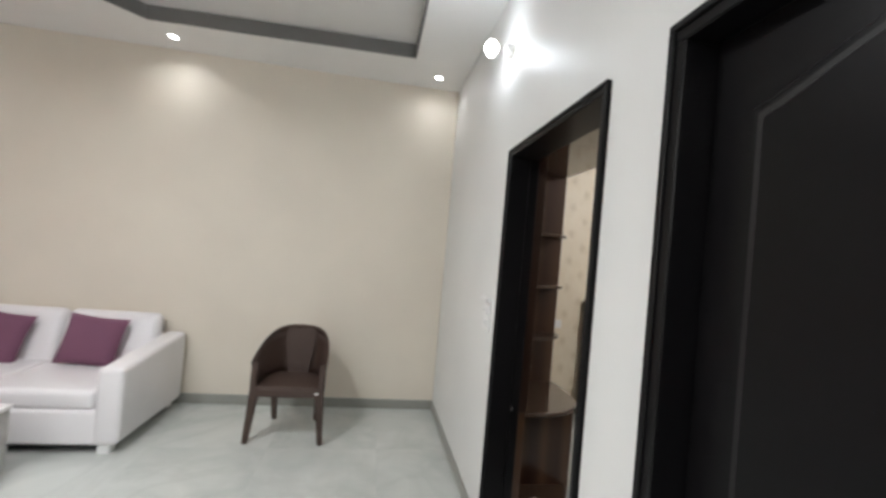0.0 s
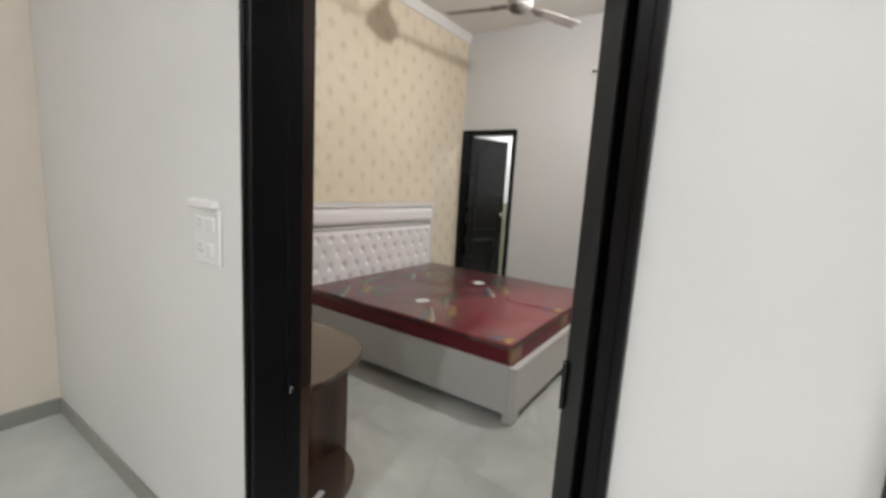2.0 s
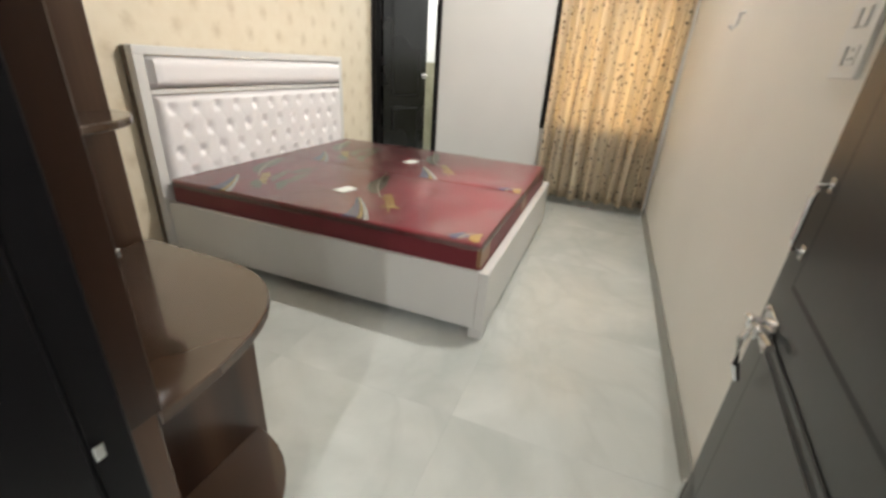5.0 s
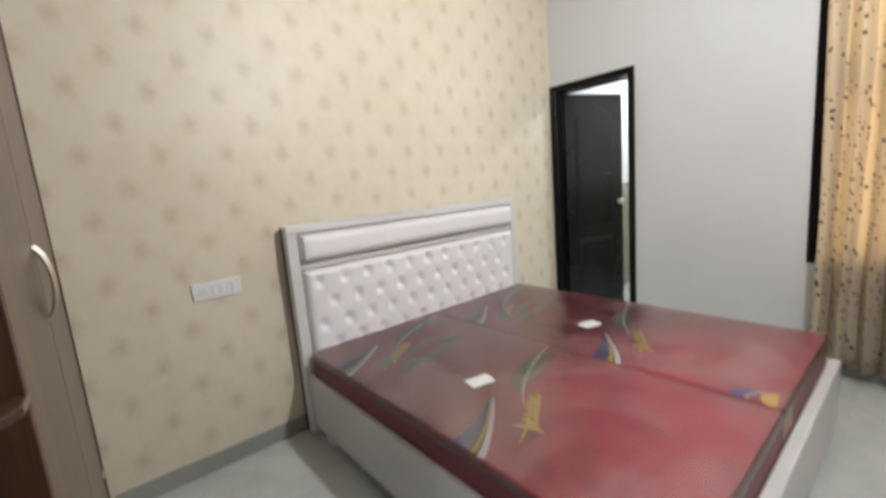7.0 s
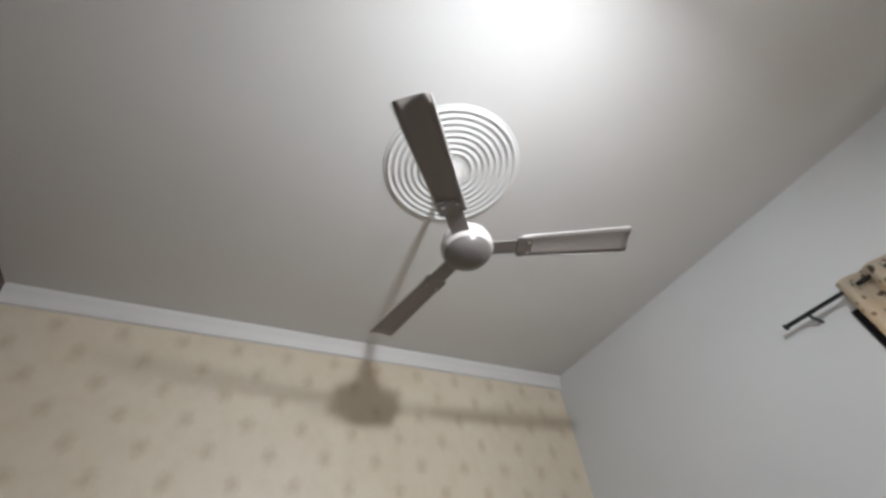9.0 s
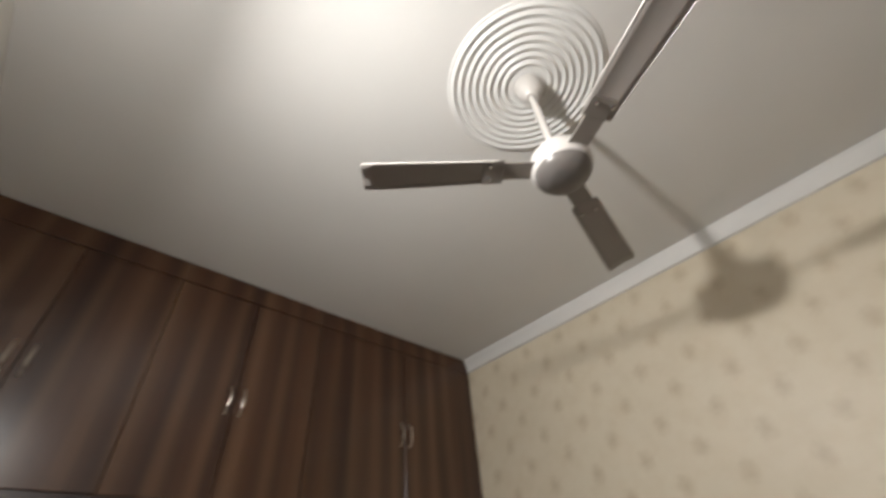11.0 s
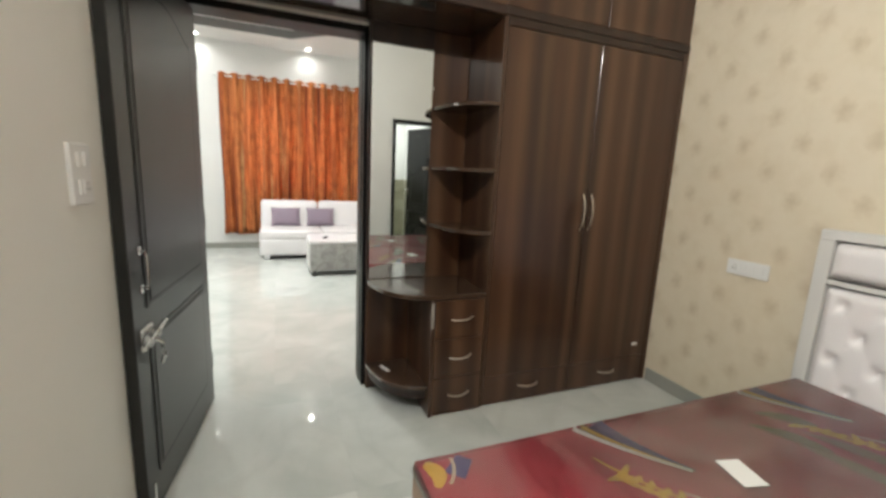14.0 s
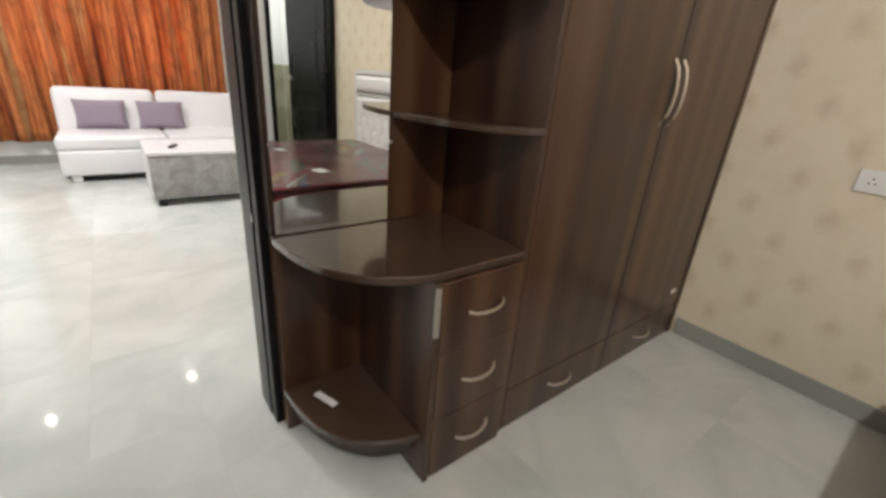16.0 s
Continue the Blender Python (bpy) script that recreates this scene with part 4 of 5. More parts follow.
        # brush lettering, reduced to bare strokes
        for k in range(6):
            cx, cy = -0.21 + k * 0.034, oy - 0.345 + k * 0.022
            s = 1.7 if k == 0 else rng.uniform(0.75, 1.15)
            lean = rng.uniform(-0.012, 0.016)
            ribbon(curve((cx - 0.016 + lean, cy + 0.034 * s), (cx + 0.014, cy + 0.012), (cx + 0.002 - lean, cy - 0.03 * s), 5), [0.004, 0.009, 0.011, 0.010, 0.008, 0.004], H + 0.001 + 0.0003 * k, M["gold"], "yellow_stroke")
            ribbon(curve((cx - 0.004 - lean, cy - 0.026 * s), (cx + 0.02, cy - 0.022), (cx + 0.03 + lean, cy + 0.02 * s), 4), [0.004, 0.007, 0.008, 0.007, 0.005], H + 0.0012 + 0.0003 * k, M["gold"], "yellow_stroke")
        ribbon(curve((-0.30, oy - 0.37), (-0.18, oy - 0.33), (-0.02, oy - 0.20), 8), [0.002, 0.004, 0.005, 0.005, 0.005, 0.005, 0.005, 0.004, 0.002], H + 0.0008, M["gold"], "yellow_underline")
        # faded oval flourishes between the lettering and the head end
        for k, (cx, cy, lx, ang) in enumerate(((-0.16, 0.40, 0.12, 0.5), (0.02, 0.42, 0.15, 0.2), (0.16, 0.50, 0.11, -0.3), (-0.02, 0.54, 0.16, 0.35), (-0.24, 0.52, 0.10, 0.8))):
            if oy + cy < l - 0.08:
                ca, sa = math.cos(ang) * lx, math.sin(ang) * lx
                ribbon(curve((cx - ca, oy + cy - sa), (cx, oy + cy + 0.04), (cx + ca, oy + cy + sa), 10), [0.003 + 0.03 * math.sin(math.pi * i / 10) for i in range(11)], H + 0.0006 * k, M["dimgold"] if k % 2 else M["olive"], "faded_flourish")
    # corner print at the foot end
    ribbon([(-w + 0.02, -l + 0.16), (-w + 0.085, -l + 0.10)], [0.026, 0.034], H, M["navy"], "navy_corner_print")
    ribbon(curve((-w + 0.012, -l + 0.115), (-w + 0.06, -l + 0.12), (-w + 0.115, -l + 0.075), 8), [0.005] * 9, H + 0.0012, M["pale"], "pale_corner_line")
    ribbon(curve((-w + 0.012, -l + 0.03), (-w + 0.06, -l + 0.075), (-w + 0.115, -l + 0.035), 8), [0.012, 0.02, 0.024, 0.026, 0.026, 0.024, 0.02, 0.016, 0.01], H + 0.001, M["gold"], "yellow_corner_print")
    lbl = boxes((-0.058, 0.058, -0.042, 0.042, 0, 0.001))
    part("care_label", lbl, M["paper"], th, "white stitched care label", at=pose(-0.085, 0.0, h + 0.0122, 0, 0, -14))
    # brown band printed round the corner of the foot end
    part("corner_band", boxes((-w - 0.0012, -w + 0.15, -l - 0.0012, -l + 0.02, 0.025, h - 0.02), r=0.001), M["dimgold"], th)
    return th


mattress(1.560, 2.4545, 1)
mattress(2.4555, 3.345, 2)


# ---- bedroom: curtain, window ----
def curtain(name, label, category, material, x, y0, y1, z0, z1, folds, depth, seed, facing=1):
    """Pleated cloth hung by eyelets from a rod along y."""
    th = thing(name, label, category)
    rng = random.Random(seed)
    bm = bmesh.new()
    n, rows = folds * 12, 22
    ph = [rng.uniform(-0.5, 0.5) for _ in range(folds + 2)]
    am = [rng.uniform(0.55, 1.15) for _ in range(folds + 2)]
    grid = []
    for k in range(rows + 1):
        w = k / rows
        line = []
        for i in range(n + 1):
            u = i / n
            f = u * folds
            a, fr = int(f), f - int(f)
            amp = am[a] * (1 - fr) + am[a + 1] * fr
            p = ph[a] * (1 - fr) + ph[a + 1] * fr
            low = min(1, (1 - w) * 1.3)
            d = depth * amp * (0.75 + 0.25 * low) * math.sin(2 * math.pi * f + p * low * 1.5)
            d += 0.25 * depth * low * math.sin(2 * math.pi * f * 2.3 + 3 * p + 2 * w)
            y = y0 + (y1 - y0) * u + 0.014 * low * math.sin(5 * w + 9 * u)
            z = z0 + (z1 - z0) * w + (0.012 * math.sin(2 * math.pi * f + p) if k == rows else 0) + (0.006 * math.sin(f * 3 + p) if k == 0 else 0)
            line.append(bm.verts.new((x + d, y, z)))
        grid.append(line)
    for a, b in zip(grid, grid[1:]):
        for i in range(n):
            bm.faces.new((a[i], a[i + 1], b[i + 1], b[i]))
    sheet = part("cloth", bm, material, th, smooth=True)
    md = sheet.modifiers.new("thickness", "SOLIDIFY")
    md.thickness = 0.0012
    for i in range(folds):
        yy = y0 + (y1 - y0) * (i + 0.5) / folds
        ring = lathe([(0.020, -0.002), (0.027, -0.003), (0.029, 0.0), (0.027, 0.003), (0.020, 0.002), (0.020, -0.002)], 14)
        part("eyelet", ring, M["chrome"], th, smooth=True, at=pose(x, yy, z1 - 0.045, 90, 0, 0))
    return th


RX = BX1 - 0.085
curtain("bedroom_curtain", "cream curtain printed with small brown dots", "curtain", M["creamcloth"], RX, BY0 + 0.03, 2.445, 0.08, 2.735, 9, 0.052, 3)
rod = thing("curtain_rod", "dark metal curtain rod on wall brackets", "curtain rod")
part("bar", tube([(RX, BY0 + 0.012, 2.69), (RX, 2.70, 2.69)], 0.0095, 12), M["groove"], rod, smooth=True)
part("bracket", tube([(BX1 - 0.001, 2.60, 2.665), (RX + 0.02, 2.60, 2.67), (RX, 2.60, 2.68)], 0.007), M["groove"], rod)
part("end_cap", boxes((RX - 0.012, RX + 0.012, 2.70, 2.713, 2.678, 2.702), r=0.003), M["groove"], rod)
wd = thing("window_1", "dark wooden bedroom window behind the curtain", "window", kind="structure")
fx0, fx1 = BX1 - 0.016, BX1 + 0.08
for nm, b in (("frame_side", (fx0, fx1, WY1 - 0.002, WY1 + 0.058, WZ0 - 0.05, WZ1 + 0.05)), ("frame_side", (fx0, fx1, WY0 - 0.058, WY0 + 0.002, WZ0 - 0.05, WZ1 + 0.05)),
              ("frame_head", (fx0, fx1, WY0 + 0.002, WY1 - 0.002, WZ1 - 0.01, WZ1 + 0.05)), ("frame_sill", (fx0, fx1, WY0 + 0.002, WY1 - 0.002, WZ0 - 0.05, WZ0 + 0.01)),
              ("mullion", (fx0 + 0.03, fx1, 1.955, 2.0, WZ0 + 0.01, WZ1 - 0.01)), ("transom", (fx0 + 0.03, fx1, WY0 + 0.002, WY1 - 0.002, 1.72, 1.80))):
    part(nm, boxes(b, r=0.003), M["black"], wd)
for y0, y1 in ((WY0, 1.955), (2.0, WY1)):
    for z0, z1 in ((WZ0 + 0.01, 1.72), (1.80, WZ1 - 0.01)):
        g = part("pane", boxes((BX1 + 0.05, BX1 + 0.055, y0 + 0.004, y1 - 0.004, z0, z1)), M["glass"], wd)
        g.visible_shadow = False


# ---- bedroom: ceiling fan, switches, lamp ----
def ceiling_fan(x, y, zhub):
    th = thing("ceiling_fan", "white three-blade ceiling fan at rest", "ceiling fan", pose(x, y, 0))
    part("canopy", lathe([(0.0, BZ - 0.012), (0.052, BZ - 0.013), (0.055, BZ - 0.03), (0.045, BZ - 0.075), (0.022, BZ - 0.10), (0.0, BZ - 0.10)]), M["fanwhite"], th, smooth=True)
    part("down_rod", tube([(0, 0, BZ - 0.09), (0, 0, zhub + 0.07)], 0.013, 12), M["fanwhite"], th, smooth=True)
    part("coupling", lathe([(0.0, zhub + 0.12), (0.022, zhub + 0.118), (0.034, zhub + 0.06), (0.0, zhub + 0.05)]), M["fanwhite"], th, smooth=True)
    motor = part("motor", lathe([(0.0, zhub + 0.062), (0.05, zhub + 0.055), (0.086, zhub + 0.04), (0.095, zhub + 0.012), (0.095, zhub - 0.012), (0.084, zhub - 0.028), (0.0, zhub - 0.032)]), M["fanwhite"], th, smooth=True)
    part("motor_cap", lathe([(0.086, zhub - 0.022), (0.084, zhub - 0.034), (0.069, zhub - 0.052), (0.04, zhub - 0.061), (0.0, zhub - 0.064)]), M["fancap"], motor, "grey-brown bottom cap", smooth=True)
    for a in FAN_ANGLES:
        bm = bmesh.new()
        prev = None
        for i in range(13):
            u = i / 12
            rr = 0.185 + (FAN_R - 0.185) * u
            hw = 0.045 + 0.012 * u
            if i == 12:
                hw -= 0.006
            tilt = -0.15
            cur = [bm.verts.new((rr, s * hw * math.cos(tilt), zhub - 0.004 + s * hw * math.sin(tilt) - 0.006 * s * s)) for s in (-1, -0.6, 0, 0.6, 1)]
            if prev:
                for p in range(4):
                    bm.faces.new((prev[p], cur[p], cur[p + 1], prev[p + 1]))
            prev = cur
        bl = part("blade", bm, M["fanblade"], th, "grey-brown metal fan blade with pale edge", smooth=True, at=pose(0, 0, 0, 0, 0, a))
        md = bl.modifiers.new("thickness", "SOLIDIFY")
        md.thickness = 0.003
        for s in (-1, 1):
            part("pale_edge", tube([(0.20, s * 0.045, zhub - 0.011 - s * 0.0068), (FAN_R - 0.006, s * 0.056, zhub - 0.011 - s * 0.0085)], 0.003, 6), M["fanwhite"], bl, smooth=True)
        br = boxes((0.085, 0.205, -0.032, 0.032, zhub - 0.012, zhub - 0.006), (0.18, 0.24, -0.045, 0.045, zhub - 0.014, zhub - 0.008), r=0.002)
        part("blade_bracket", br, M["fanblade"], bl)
        for s in (-1, 1):
            part("screw", lathe([(0.0, zhub - 0.021), (0.006, zhub - 0.02), (0.007, zhub - 0.013)], 8, (0.222, s * 0.025)), M["chrome"], bl)
    return th


FAN_R = 0.60
FAN_ANGLES = (228, 102, 335)
ceiling_fan(2.425, 2.842, 2.79)
rose = thing("ceiling_rose", "round ribbed plaster ceiling rose above the fan", "ceiling rose", pose(2.425, 2.842, 0))
part("disc", lathe([(0.0, BZ - 0.005), (0.302, BZ - 0.005), (0.306, BZ - 0.001)], 64), M["plaster"], rose, smooth=True)
for i in range(8):
    r0 = 0.078 + i * 0.028
    part("ring", lathe([(r0, BZ - 0.006), (r0 + 0.004, BZ - 0.013), (r0 + 0.010, BZ - 0.016), (r0 + 0.016, BZ - 0.013), (r0 + 0.020, BZ - 0.006)], 64), M["plaster"], rose, smooth=True)


def switch_board(name, label, m, w, h, modules):
    """A wall plate: x across, z up, front towards -y."""
    th = thing(name, label, "switchboard", m)
    part("plate", boxes((-w / 2, w / 2, -0.011, 0.0, -h / 2, h / 2), r=0.003, seg=2), M["plastic"], th)
    for kind, x, z in modules:
        if kind == "wide":
            part("rocker", boxes((x - 0.022, x + 0.022, -0.021, -0.0105, z - 0.021, z + 0.021), r=0.004, seg=2), M["plastic"], th)
        elif kind == "switch":
            part("rocker", boxes((x - 0.011, x + 0.011, -0.016, -0.0105, z - 0.02, z + 0.02), r=0.002), M["plastic"], th)
        else:
            sk = part("socket", boxes((x - 0.021, x + 0.021, -0.0135, -0.0105, z - 0.021, z + 0.021), r=0.002), M["plastic"], th)
            for dx, dz in ((0, 0.01), (-0.009, -0.007), (0.009, -0.007)):
                part("pin_hole", lathe([(0.0, 0.0), (0.0032, 0.0), (0.0032, 0.0006), (0.0, 0.0006)], 8), M["darkslot"], sk, at=pose(x + dx, -0.0136, z + dz, 90, 0, 0))
    return th


switch_board("hall_switchboard", "white two-row socket and switch plate beside door", pose(-0.0005, 2.630, 1.205, 0, 0, -90), 0.145, 0.17, [("socket", -0.035, 0.038), ("wide", 0.027, 0.038), ("socket", -0.035, -0.038), ("wide", 0.027, -0.038)])
part("plate_cover", boxes((-0.08, 0.06, -0.03, -0.001, 0.0855, 0.110), r=0.004), M["plastic"], bpy.data.objects["hall_switchboard"])
switch_board("bedside_switchboard", "white socket plate on the wallpaper beside the bed", pose(1.178, BY1 - 0.0005, 0.928, 0, 0, 0), 0.22, 0.085, [("socket", -0.065, 0.0), ("switch", -0.015, 0.0), ("switch", 0.02, 0.0), ("switch", 0.075, 0.0)])
switch_board("wall_switchboard", "white switch plate on pale wall near open door", pose(1.18, BY0 + 0.0005, 1.315, 0, 0, 180), 0.13, 0.165, [("switch", -0.02, 0.04), ("switch", 0.02, 0.04), ("switch", -0.02, -0.035), ("socket", 0.022, -0.035)])


def wall_bulb(name, label, bulb, direction):
    """A plastic angle holder on the wall with a round lit bulb; direction points from wall to bulb."""
    th = thing(name, label, "wall lamp")
    b, d = Vector(bulb), Vector(direction)
    wallp = b - d
    part("holder", tube([tuple(wallp), tuple(wallp + d * 0.12), tuple(wallp + d * 0.35 + Vector((0, 0, 0.02)))], [0.045, 0.042, 0.022], 16), M["plastic"], th, "white plastic lamp holder", smooth=True)
    part("bulb", lathe([(0.0, 0.042), (0.024, 0.034), (0.038, 0.014), (0.04, -0.005), (0.03, -0.03), (0.014, -0.05), (0.0, -0.05)], 20), M["bulb"], th, "lit white bulb", smooth=True, at=pose(*bulb))
    return th


wall_bulb("bedroom_wall_lamp", "white wall lamp holder with lit bulb high on wall", BULB_BED, (0, BULB_BED[1] - BY0, 0))
wall_bulb("hall_wall_lamp", "white wall lamp holder with lit bulb above doors", BULB_HALL, (BULB_HALL[0], 0, 0))
hook = part("wall_hook", tube([(0, 0.001, 0.05), (0, 0.02, 0.045), (0, 0.022, 0.0), (0, 0.035, -0.02), (0, 0.05, -0.005)], 0.008), M["plastic"], None, smooth=True, at=pose(2.39, BY0, 1.45))
tagged(hook, "small white plastic hook on the pale wall", "hook")


# ---- hall ----
def downlight(x, y, z):
    th = thing("downlight", "small round recessed ceiling downlight, lit; three are added fill", "downlight", pose(x, y, z), "hall downlights")
    part("ring", lathe([(0.034, -0.001), (0.046, -0.001), (0.048, -0.006), (0.036, -0.008), (0.034, -0.001)], 24), M["plastic"], th, smooth=True)
    part("lens", lathe([(0.0, -0.005), (0.034, -0.004), (0.034, -0.001), (0.0, -0.001)], 24), M["diffuser"], th, "glowing lens")
    return th


# fittings for all of them, the three added fill lamps too
for dx, dy, dz, watts in DOWNLIGHTS_AND_FILL:
    downlight(dx, dy, dz)


def soft_box(x0, x1, y0, y1, z0, z1, r=0.04):
    bm = bmesh.new()
    add_box(bm, x0, x1, y0, y1, z0, z1, r, 4)
    return bm


def pillow(name, label, material, m, w, h, d):
    """A square cushion standing on its edge; x width, z height, y thickness."""
    bm = bmesh.new()
    n = 14
    for side in (1, -1):
        g = []
        for k in range(n + 1):
            row = []
            for i in range(n + 1):
                u, v = 2 * i / n - 1, 2 * k / n - 1
                pull = 1 - 0.07 * (1 - u * u) * abs(v) ** 3 - 0.0
                pul2 = 1 - 0.07 * (1 - v * v) * abs(u) ** 3
                puff = ((1 - u ** 4) * (1 - v ** 4)) ** 0.6
                row.append(bm.verts.new((u * w / 2 * pul2, side * d / 2 * puff, h / 2 + v * h / 2 * pull)))
            g.append(row)
        for a, b in zip(g, g[1:]):
            for i in range(n):
                bm.faces.new((a[i], a[i + 1], b[i + 1], b[i]))
    bmesh.ops.remove_doubles(bm, verts=list(bm.verts), dist=1e-4)
    bmesh.ops.recalc_face_normals(bm, faces=list(bm.faces))
    ob = part(name, bm, material, None, smooth=True, at=m)
    return tagged(ob, label, "cushion")


def sofa(name, label, m, length, depth, arm_right, seats):
    """x along its length from the left end, back at +y, front at -y=depth, built with its back on y = 0."""
    th = thing(name, label, "sofa", m)
    a = 0.17 if arm_right else 0.0
    part("base", soft_box(0.004, length - 0.012, -depth, 0, 0.06, 0.30, 0.03), M["leather"], th, smooth=True)
    for i in range(seats):
        x0, x1 = (length - a) * i / seats, (length - a) * (i + 1) / seats
        part("seat_cushion", soft_box(x0 + 0.003, x1 - 0.003, -depth, -0.18, 0.29, 0.43, 0.04), M["leather"], th, smooth=True)
        b = soft_box(x0 + 0.006, x1 - 0.006, -0.29, -0.02, 0.36, 0.82, 0.06)
        for v in b.verts:
            if v.co.y < -0.15:
                v.co.y += 0.14 * (v.co.z - 0.36) / 0.46
        part("back_cushion", b, M["leather"], th, smooth=True)
    if arm_right:
        bm = soft_box(length - a, length, -depth - 0.005, -0.01, 0.07, 0.66, 0.035)
        for v in bm.verts:
            if v.co.z > 0.4:
                v.co.z -= 0.075 * (-v.co.y / depth)
        part("armrest", bm, M["leather"], th, smooth=True)
    for x in (0.06, length - 0.14):
        for y in (-depth + 0.02, -0.12):
            part("foot", boxes((x, x + 0.08, y, y + 0.08, 0.0, 0.062), r=0.006), M["plastic"], th)
    part("dark_underside", boxes((0.03, length - a - 0.03, -depth + 0.03, -0.03, 0.045, 0.06)), M["groove"], th)
    return th


sofa("sofa", "white leatherette sofa along the cream wall", pose(-4.62, HY1 - 0.03, 0), 2.335, 0.945, True, 3)
sofa("corner_sofa", "white leatherette armless sofa in front of orange curtain", pose(HX0 + 0.16, 1.665, 0, 0, 0, 90), 1.76, 0.90, False, 2)
for x, a in ((-2.87, 6), (-3.56, 9)):
    pillow("purple_cushion", "plum purple square cushion leaning on white sofa", M["cushion"], pose(x, HY1 - 0.425, 0.425, -18, a, 4), 0.42, 0.40, 0.13)
for y in (2.04, 2.57):
    pillow("lilac_cushion", "lilac grey cushion leaning on white sofa back", M["lilac"], pose(HX0 + 0.50, y, 0.425, -17, 0, 90), 0.44, 0.30, 0.12)


def low_table():
    th = thing("coffee_table", "low grey velvet-covered table with white top", "table", pose(-3.37, 2.287, 0))
    part("body", boxes((0.0, 0.66, 0.0, 0.76, 0.06, 0.42), r=0.015, seg=2), M["velvet"], th, smooth=True)
    part("top", boxes((-0.004, 0.664, -0.004, 0.764, 0.4205, 0.452), r=0.008, seg=2), M["leather"], th, "white padded top")
    for x in (0.03, 0.57):
        for y in (0.03, 0.67):
            part("foot", boxes((x, x + 0.06, y, y + 0.06, 0.0, 0.061), r=0.004), M["groove"], th)


low_table()
tagged(part("remote_control", boxes((-0.02, 0.02, -0.075, 0.075, 0, 0.014), r=0.004), M["darkslot"], None, at=pose(-2.97, 2.50, 0.4525, 0, 0, 70)), "dark remote control lying on the white table top", "remote control")


def plastic_chair(m):
    """A moulded chair: shell back that runs into the arms, splat, seat and four splayed legs; front to -y."""
    th = thing("plastic_chair", "dark brown moulded plastic armchair by the cream wall", "chair", m)
    # legs, wide at the top
    for sx in (-1, 1):
        for sy, foot, top in ((-1, (0.275, -0.235), (0.235, -0.21)), (1, (0.175, 0.235), (0.19, 0.17))):
            bm = bmesh.new()
            rings = []
            for z, u, hw in ((0.0, 0.0, 0.019), (0.2, 0.45, 0.025), (0.43, 1.0, 0.034)):
                cx, cy = foot[0] + (top[0] - foot[0]) * u, foot[1] + (top[1] - foot[1]) * u
                rings.append([bm.verts.new((sx * (cx + dx * hw), cy + dy * hw, z)) for dx, dy in ((-1, -1), (1, -1), (1, 1), (-1, 1))])
            for a, b in zip(rings, rings[1:]):
                for k in range(4):
                    bm.faces.new((a[k], a[(k + 1) % 4], b[(k + 1) % 4], b[k]))
            bm.faces.new(rings[0])
            bm.faces.new(rings[-1])
            bmesh.ops.recalc_face_normals(bm, faces=list(bm.faces))
            bmesh.ops.bevel(bm, geom=list(bm.edges), offset=0.006, segments=2, affect="EDGES")
            part("leg", bm, M["chair"], th, smooth=True)
    seat = soft_box(-0.245, 0.245, -0.24, 0.19, 0.40, 0.435, 0.014)
    for v in seat.verts:
        v.co.x *= 1.0 - 0.18 * max(0, v.co.y + 0.05)
        if v.co.z > 0.42:
            v.co.z -= 0.012 * (1 - (v.co.x / 0.25) ** 2)
    part("seat", seat, M["chair"], th, smooth=True)
    part("front_apron", boxes((-0.24, 0.24, -0.245, -0.225, 0.355, 0.415), r=0.006), M["chair"], th, smooth=True)
    # back rim and arms in one sweep
    pts = []
    for i in range(49):
        u = i / 48 * 2 - 1
        s = abs(u)
        x = 0.275 * math.copysign(math.sin(math.pi / 2 * s) ** 0.88, u)
        z = 0.815 - 0.20 * (1 - math.cos(math.pi / 2 * s)) ** 1.35
        y = 0.25 - 0.46 * s ** 2.3
        pts.append((x, y, z))
    rim = bmesh.new()
    rings = []
    for x, y, z in pts:
        rings.append([rim.verts.new((x + dx, y + dy, z + dz)) for dx, dy, dz in ((0, -0.026, 0.0), (0, 0.0, 0.012), (0, 0.026, 0.0), (0, 0.018, -0.04), (0, -0.010, -0.04))])
    for a, b in zip(rings, rings[1:]):
        for k in range(5):
            rim.faces.new((a[k], a[(k + 1) % 5], b[(k + 1) % 5], b[k]))
    rim.faces.new(rings[0])
    rim.faces.new(rings[-1])
    bmesh.ops.recalc_face_normals(rim, faces=list(rim.faces))
    part("arm_rim", rim, M["chair"], th, smooth=True)
    for sx in (-1, 1):
        # arm front drops into the leg
        front = prism([(-0.245, 0.40), (-0.165, 0.40), (-0.16, 0.52), (-0.175, 0.60), (-0.225, 0.615), (-0.24, 0.52)], sx * 0.225, sx * 0.272, "x", r=0.008)
        part("arm_front", front, M["chair"], th, smooth=True)
    shell = bmesh.new()
    strip = []
    for x, y, z in pts:
        lo = (x * 0.86, max(-0.20, min(y - 0.02, 0.20)), 0.425)
        hi = (x, y, z - 0.02)
        col = []
        for k in range(6):
            u = k / 5
            col.append(shell.verts.new((lo[0] + (hi[0] - lo[0]) * u, lo[1] + (hi[1] - lo[1]) * u, lo[2] + (hi[2] - lo[2]) * u)))
        strip.append(col)
    for a, b in zip(strip, strip[1:]):
        for k in range(5):
            shell.faces.new((a[k], b[k], b[k + 1], a[k + 1]))
    bmesh.ops.recalc_face_normals(shell, faces=list(shell.faces))
    sh = part("shell", shell, M["chair"], th, smooth=True)
    md = sh.modifiers.new("thickness", "SOLIDIFY")
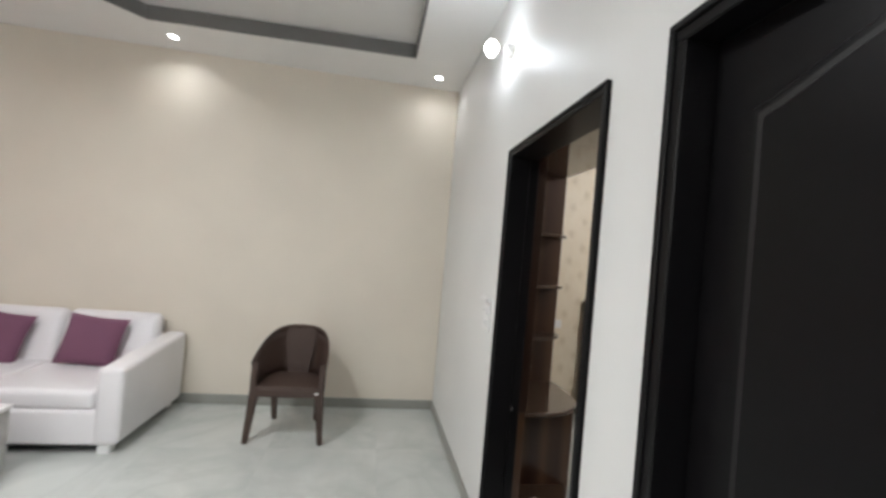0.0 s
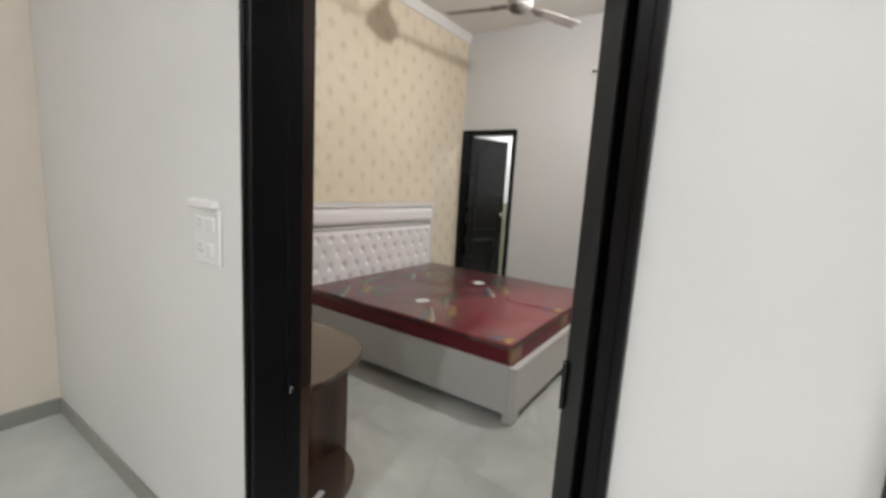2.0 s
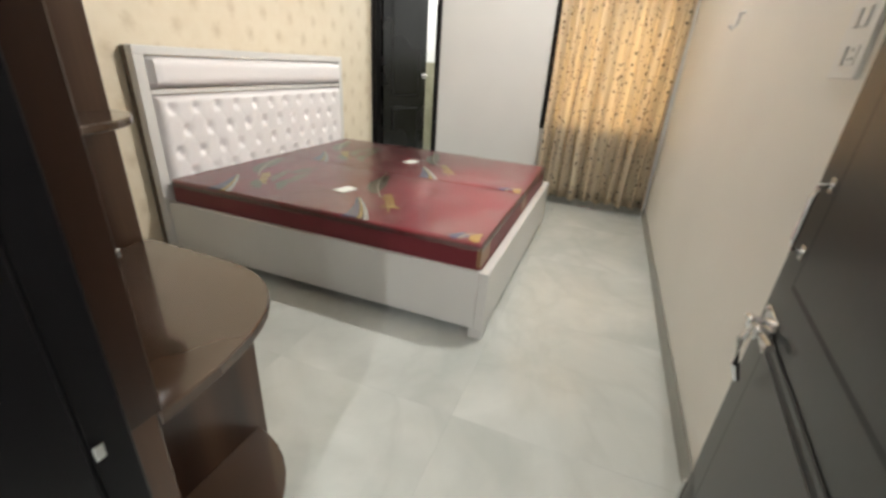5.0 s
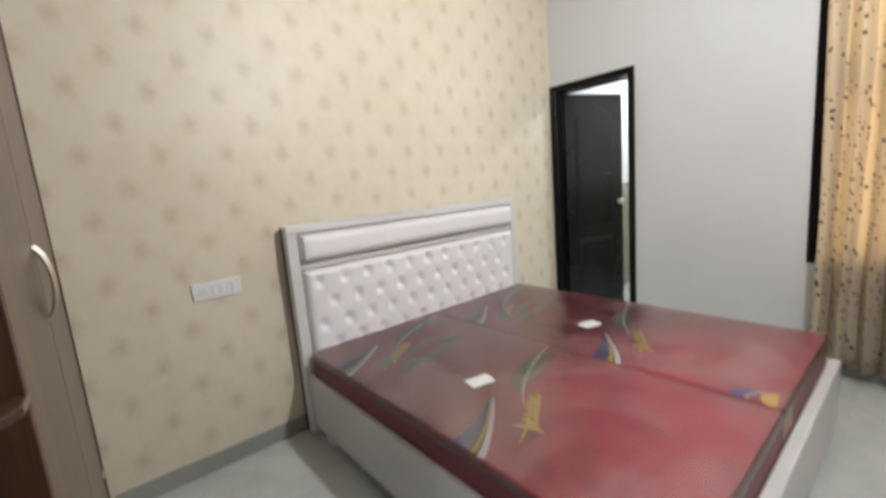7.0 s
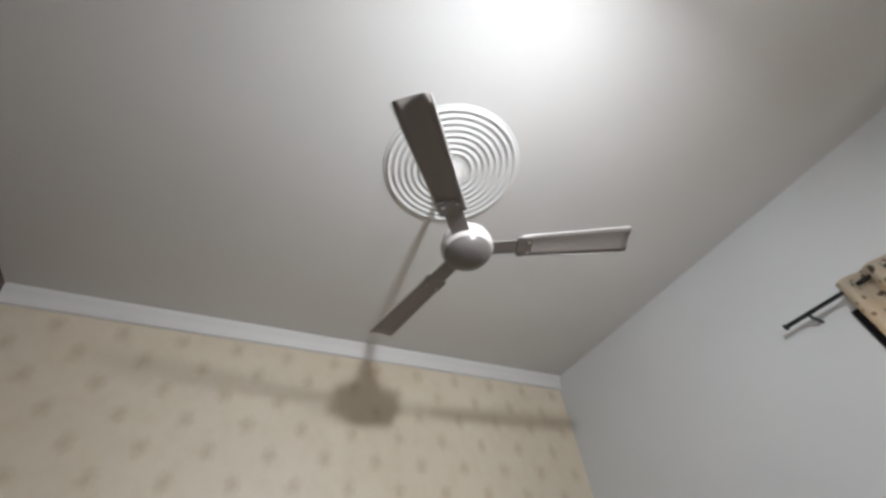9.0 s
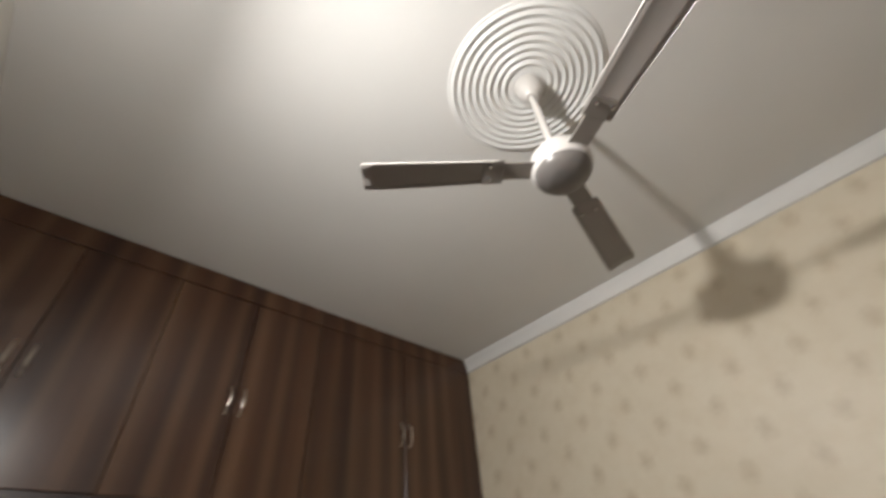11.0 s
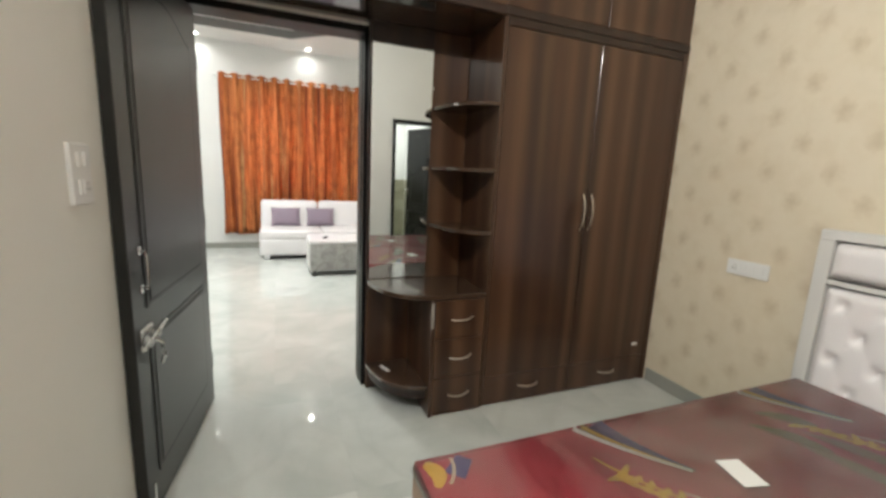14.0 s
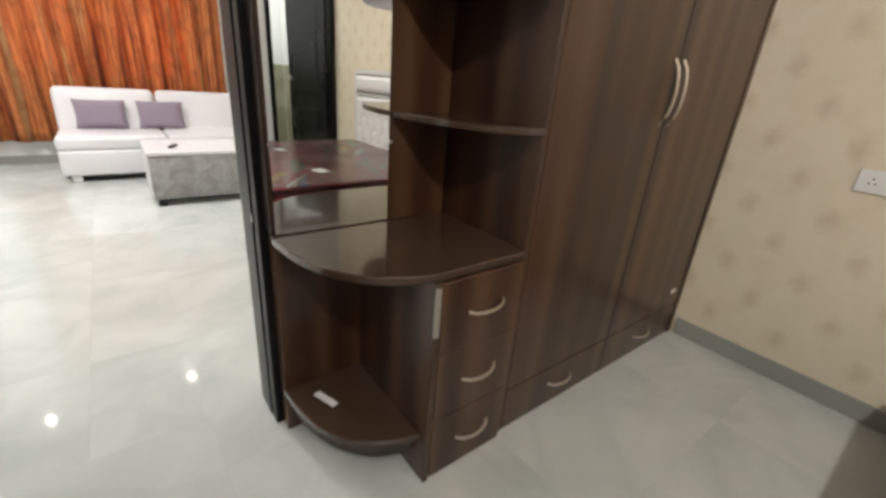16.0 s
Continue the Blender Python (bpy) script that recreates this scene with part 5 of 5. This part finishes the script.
    md.thickness = 0.006
    spl = prism([(-0.085, 0.425), (0.085, 0.425), (0.13, 0.70), (0.12, 0.80), (-0.12, 0.80), (-0.13, 0.70)], 0.0, 0.014, "y", r=0.004)
    for v in spl.verts:
        v.co.y += 0.163 + 0.052 * (v.co.z - 0.42) / 0.4
    part("back_splat", spl, M["chair"], th, "paler centre splat", smooth=True)
    part("sticker", boxes((0.205, 0.235, -0.2475, -0.2455, 0.385, 0.40)), M["paper"], th, "small white sticker")
    return th


plastic_chair(pose(-1.255, 3.78, 0, 0, 0, -1))
curtain("hall_curtain", "orange and brown striped curtain over hall window", "curtain", M["orangecloth"], HX0 + 0.09, 1.13, 3.35, 0.25, 2.70, 12, 0.055, 8)
rod2 = thing("hall_curtain_rod", "white curtain rod over the hall window", "curtain rod")
part("bar", tube([(HX0 + 0.09, 1.05, 2.655), (HX0 + 0.09, 3.45, 2.655)], 0.010, 12), M["plastic"], rod2, smooth=True)
for y in (1.08, 3.42):
    part("bracket", tube([(HX0 + 0.001, y, 2.655), (HX0 + 0.09, y, 2.655)], 0.008), M["plastic"], rod2)
w2 = thing("window_2", "dark wooden hall window behind orange curtain", "window", kind="structure")
for b in ((HX0 - 0.1, HX0 + 0.01, 1.40, 1.46, 0.85, 2.5), (HX0 - 0.1, HX0 + 0.01, 3.04, 3.10, 0.85, 2.5), (HX0 - 0.1, HX0 + 0.01, 1.46, 3.04, 2.44, 2.5), (HX0 - 0.1, HX0 + 0.01, 1.46, 3.04, 0.85, 0.91), (HX0 - 0.1, HX0 - 0.02, 2.22, 2.28, 0.91, 2.44)):
    part("frame_bar", boxes(b, r=0.003), M["black"], w2)
for y0, y1 in ((1.462, 2.218), (2.282, 3.038)):
    g = part("pane", boxes((HX0 - 0.07, HX0 - 0.065, y0, y1, 0.912, 2.438)), M["glass"], w2)
    g.visible_shadow = False
switch_board("return_switchboard", "white switch plate on the hall return wall", pose(-4.6, 0.6005, 1.33, 0, 0, 180), 0.12, 0.16, [("switch", -0.03, 0.0), ("switch", 0.03, 0.0)])

# ---- bathroom wall tiles and the floor tiles, piece by piece ----
CACHE = {}


def piece(name, lx, ly, lz, at, parent, material):
    key = (name, round(lx, 4), round(ly, 4), round(lz, 4))
    if key not in CACHE:
        me = bpy.data.meshes.new(name)
        bm = boxes((0, lx, 0, ly, 0, lz))
        bm.to_mesh(me)
        bm.free()
        me.materials.append(material)
        CACHE[key] = me
    ob = new(name, CACHE[key])
    ob.location, ob.parent = at, parent
    return ob


def tile_floor(x0, x1, y0, y1, ox, oy, lx, ly, parent):
    J = 0.00025
    i0, i1 = math.floor((x0 - ox) / lx), math.ceil((x1 - ox) / lx)
    j0, j1 = math.floor((y0 - oy) / ly), math.ceil((y1 - oy) / ly)
    for i in range(i0, i1):
        for j in range(j0, j1):
            a, b = max(x0, ox + i * lx) + J, min(x1, ox + (i + 1) * lx) - J
            c, d = max(y0, oy + j * ly) + J, min(y1, oy + (j + 1) * ly) - J
            if b - a > 0.03 and d - c > 0.03:
                piece("tile", b - a, d - c, 0.004, (a, c, FLOOR_Z), parent, M["tile"])


fl = bpy.data.objects["floor"]
tile_floor(HX0, 0.0, HY0, HY1, -0.55, 4.279, 0.8, 0.8, fl)
tile_floor(0.0, BX1 + 0.1, BY0, BY1, 0.25, 1.412, 0.8, 0.8, fl)
tile_floor(BX1 + 0.1, 6.0, 2.6, BY1, 4.3, 2.6, 0.6, 0.6, fl)
wb = bpy.data.objects["wall_bath"]
for k in range(2):
    for i in range(3):
        piece("wall_tile", 0.545, 0.008, 0.598, (BX1 + 0.21 + i * 0.55, BY1 - 0.0085, 0.001 + k * 0.6), wb, M["walltile"])
    for j in range(3):
        piece("wall_tile", 0.008, 0.575, 0.598, (5.9915, 2.61 + j * 0.58, 0.001 + k * 0.6), wb, M["walltile"])
    for i in range(3):
        piece("wall_tile", 0.545, 0.008, 0.598, (BX1 + 0.21 + i * 0.55, 2.6005, 0.001 + k * 0.6), wb, M["walltile"])
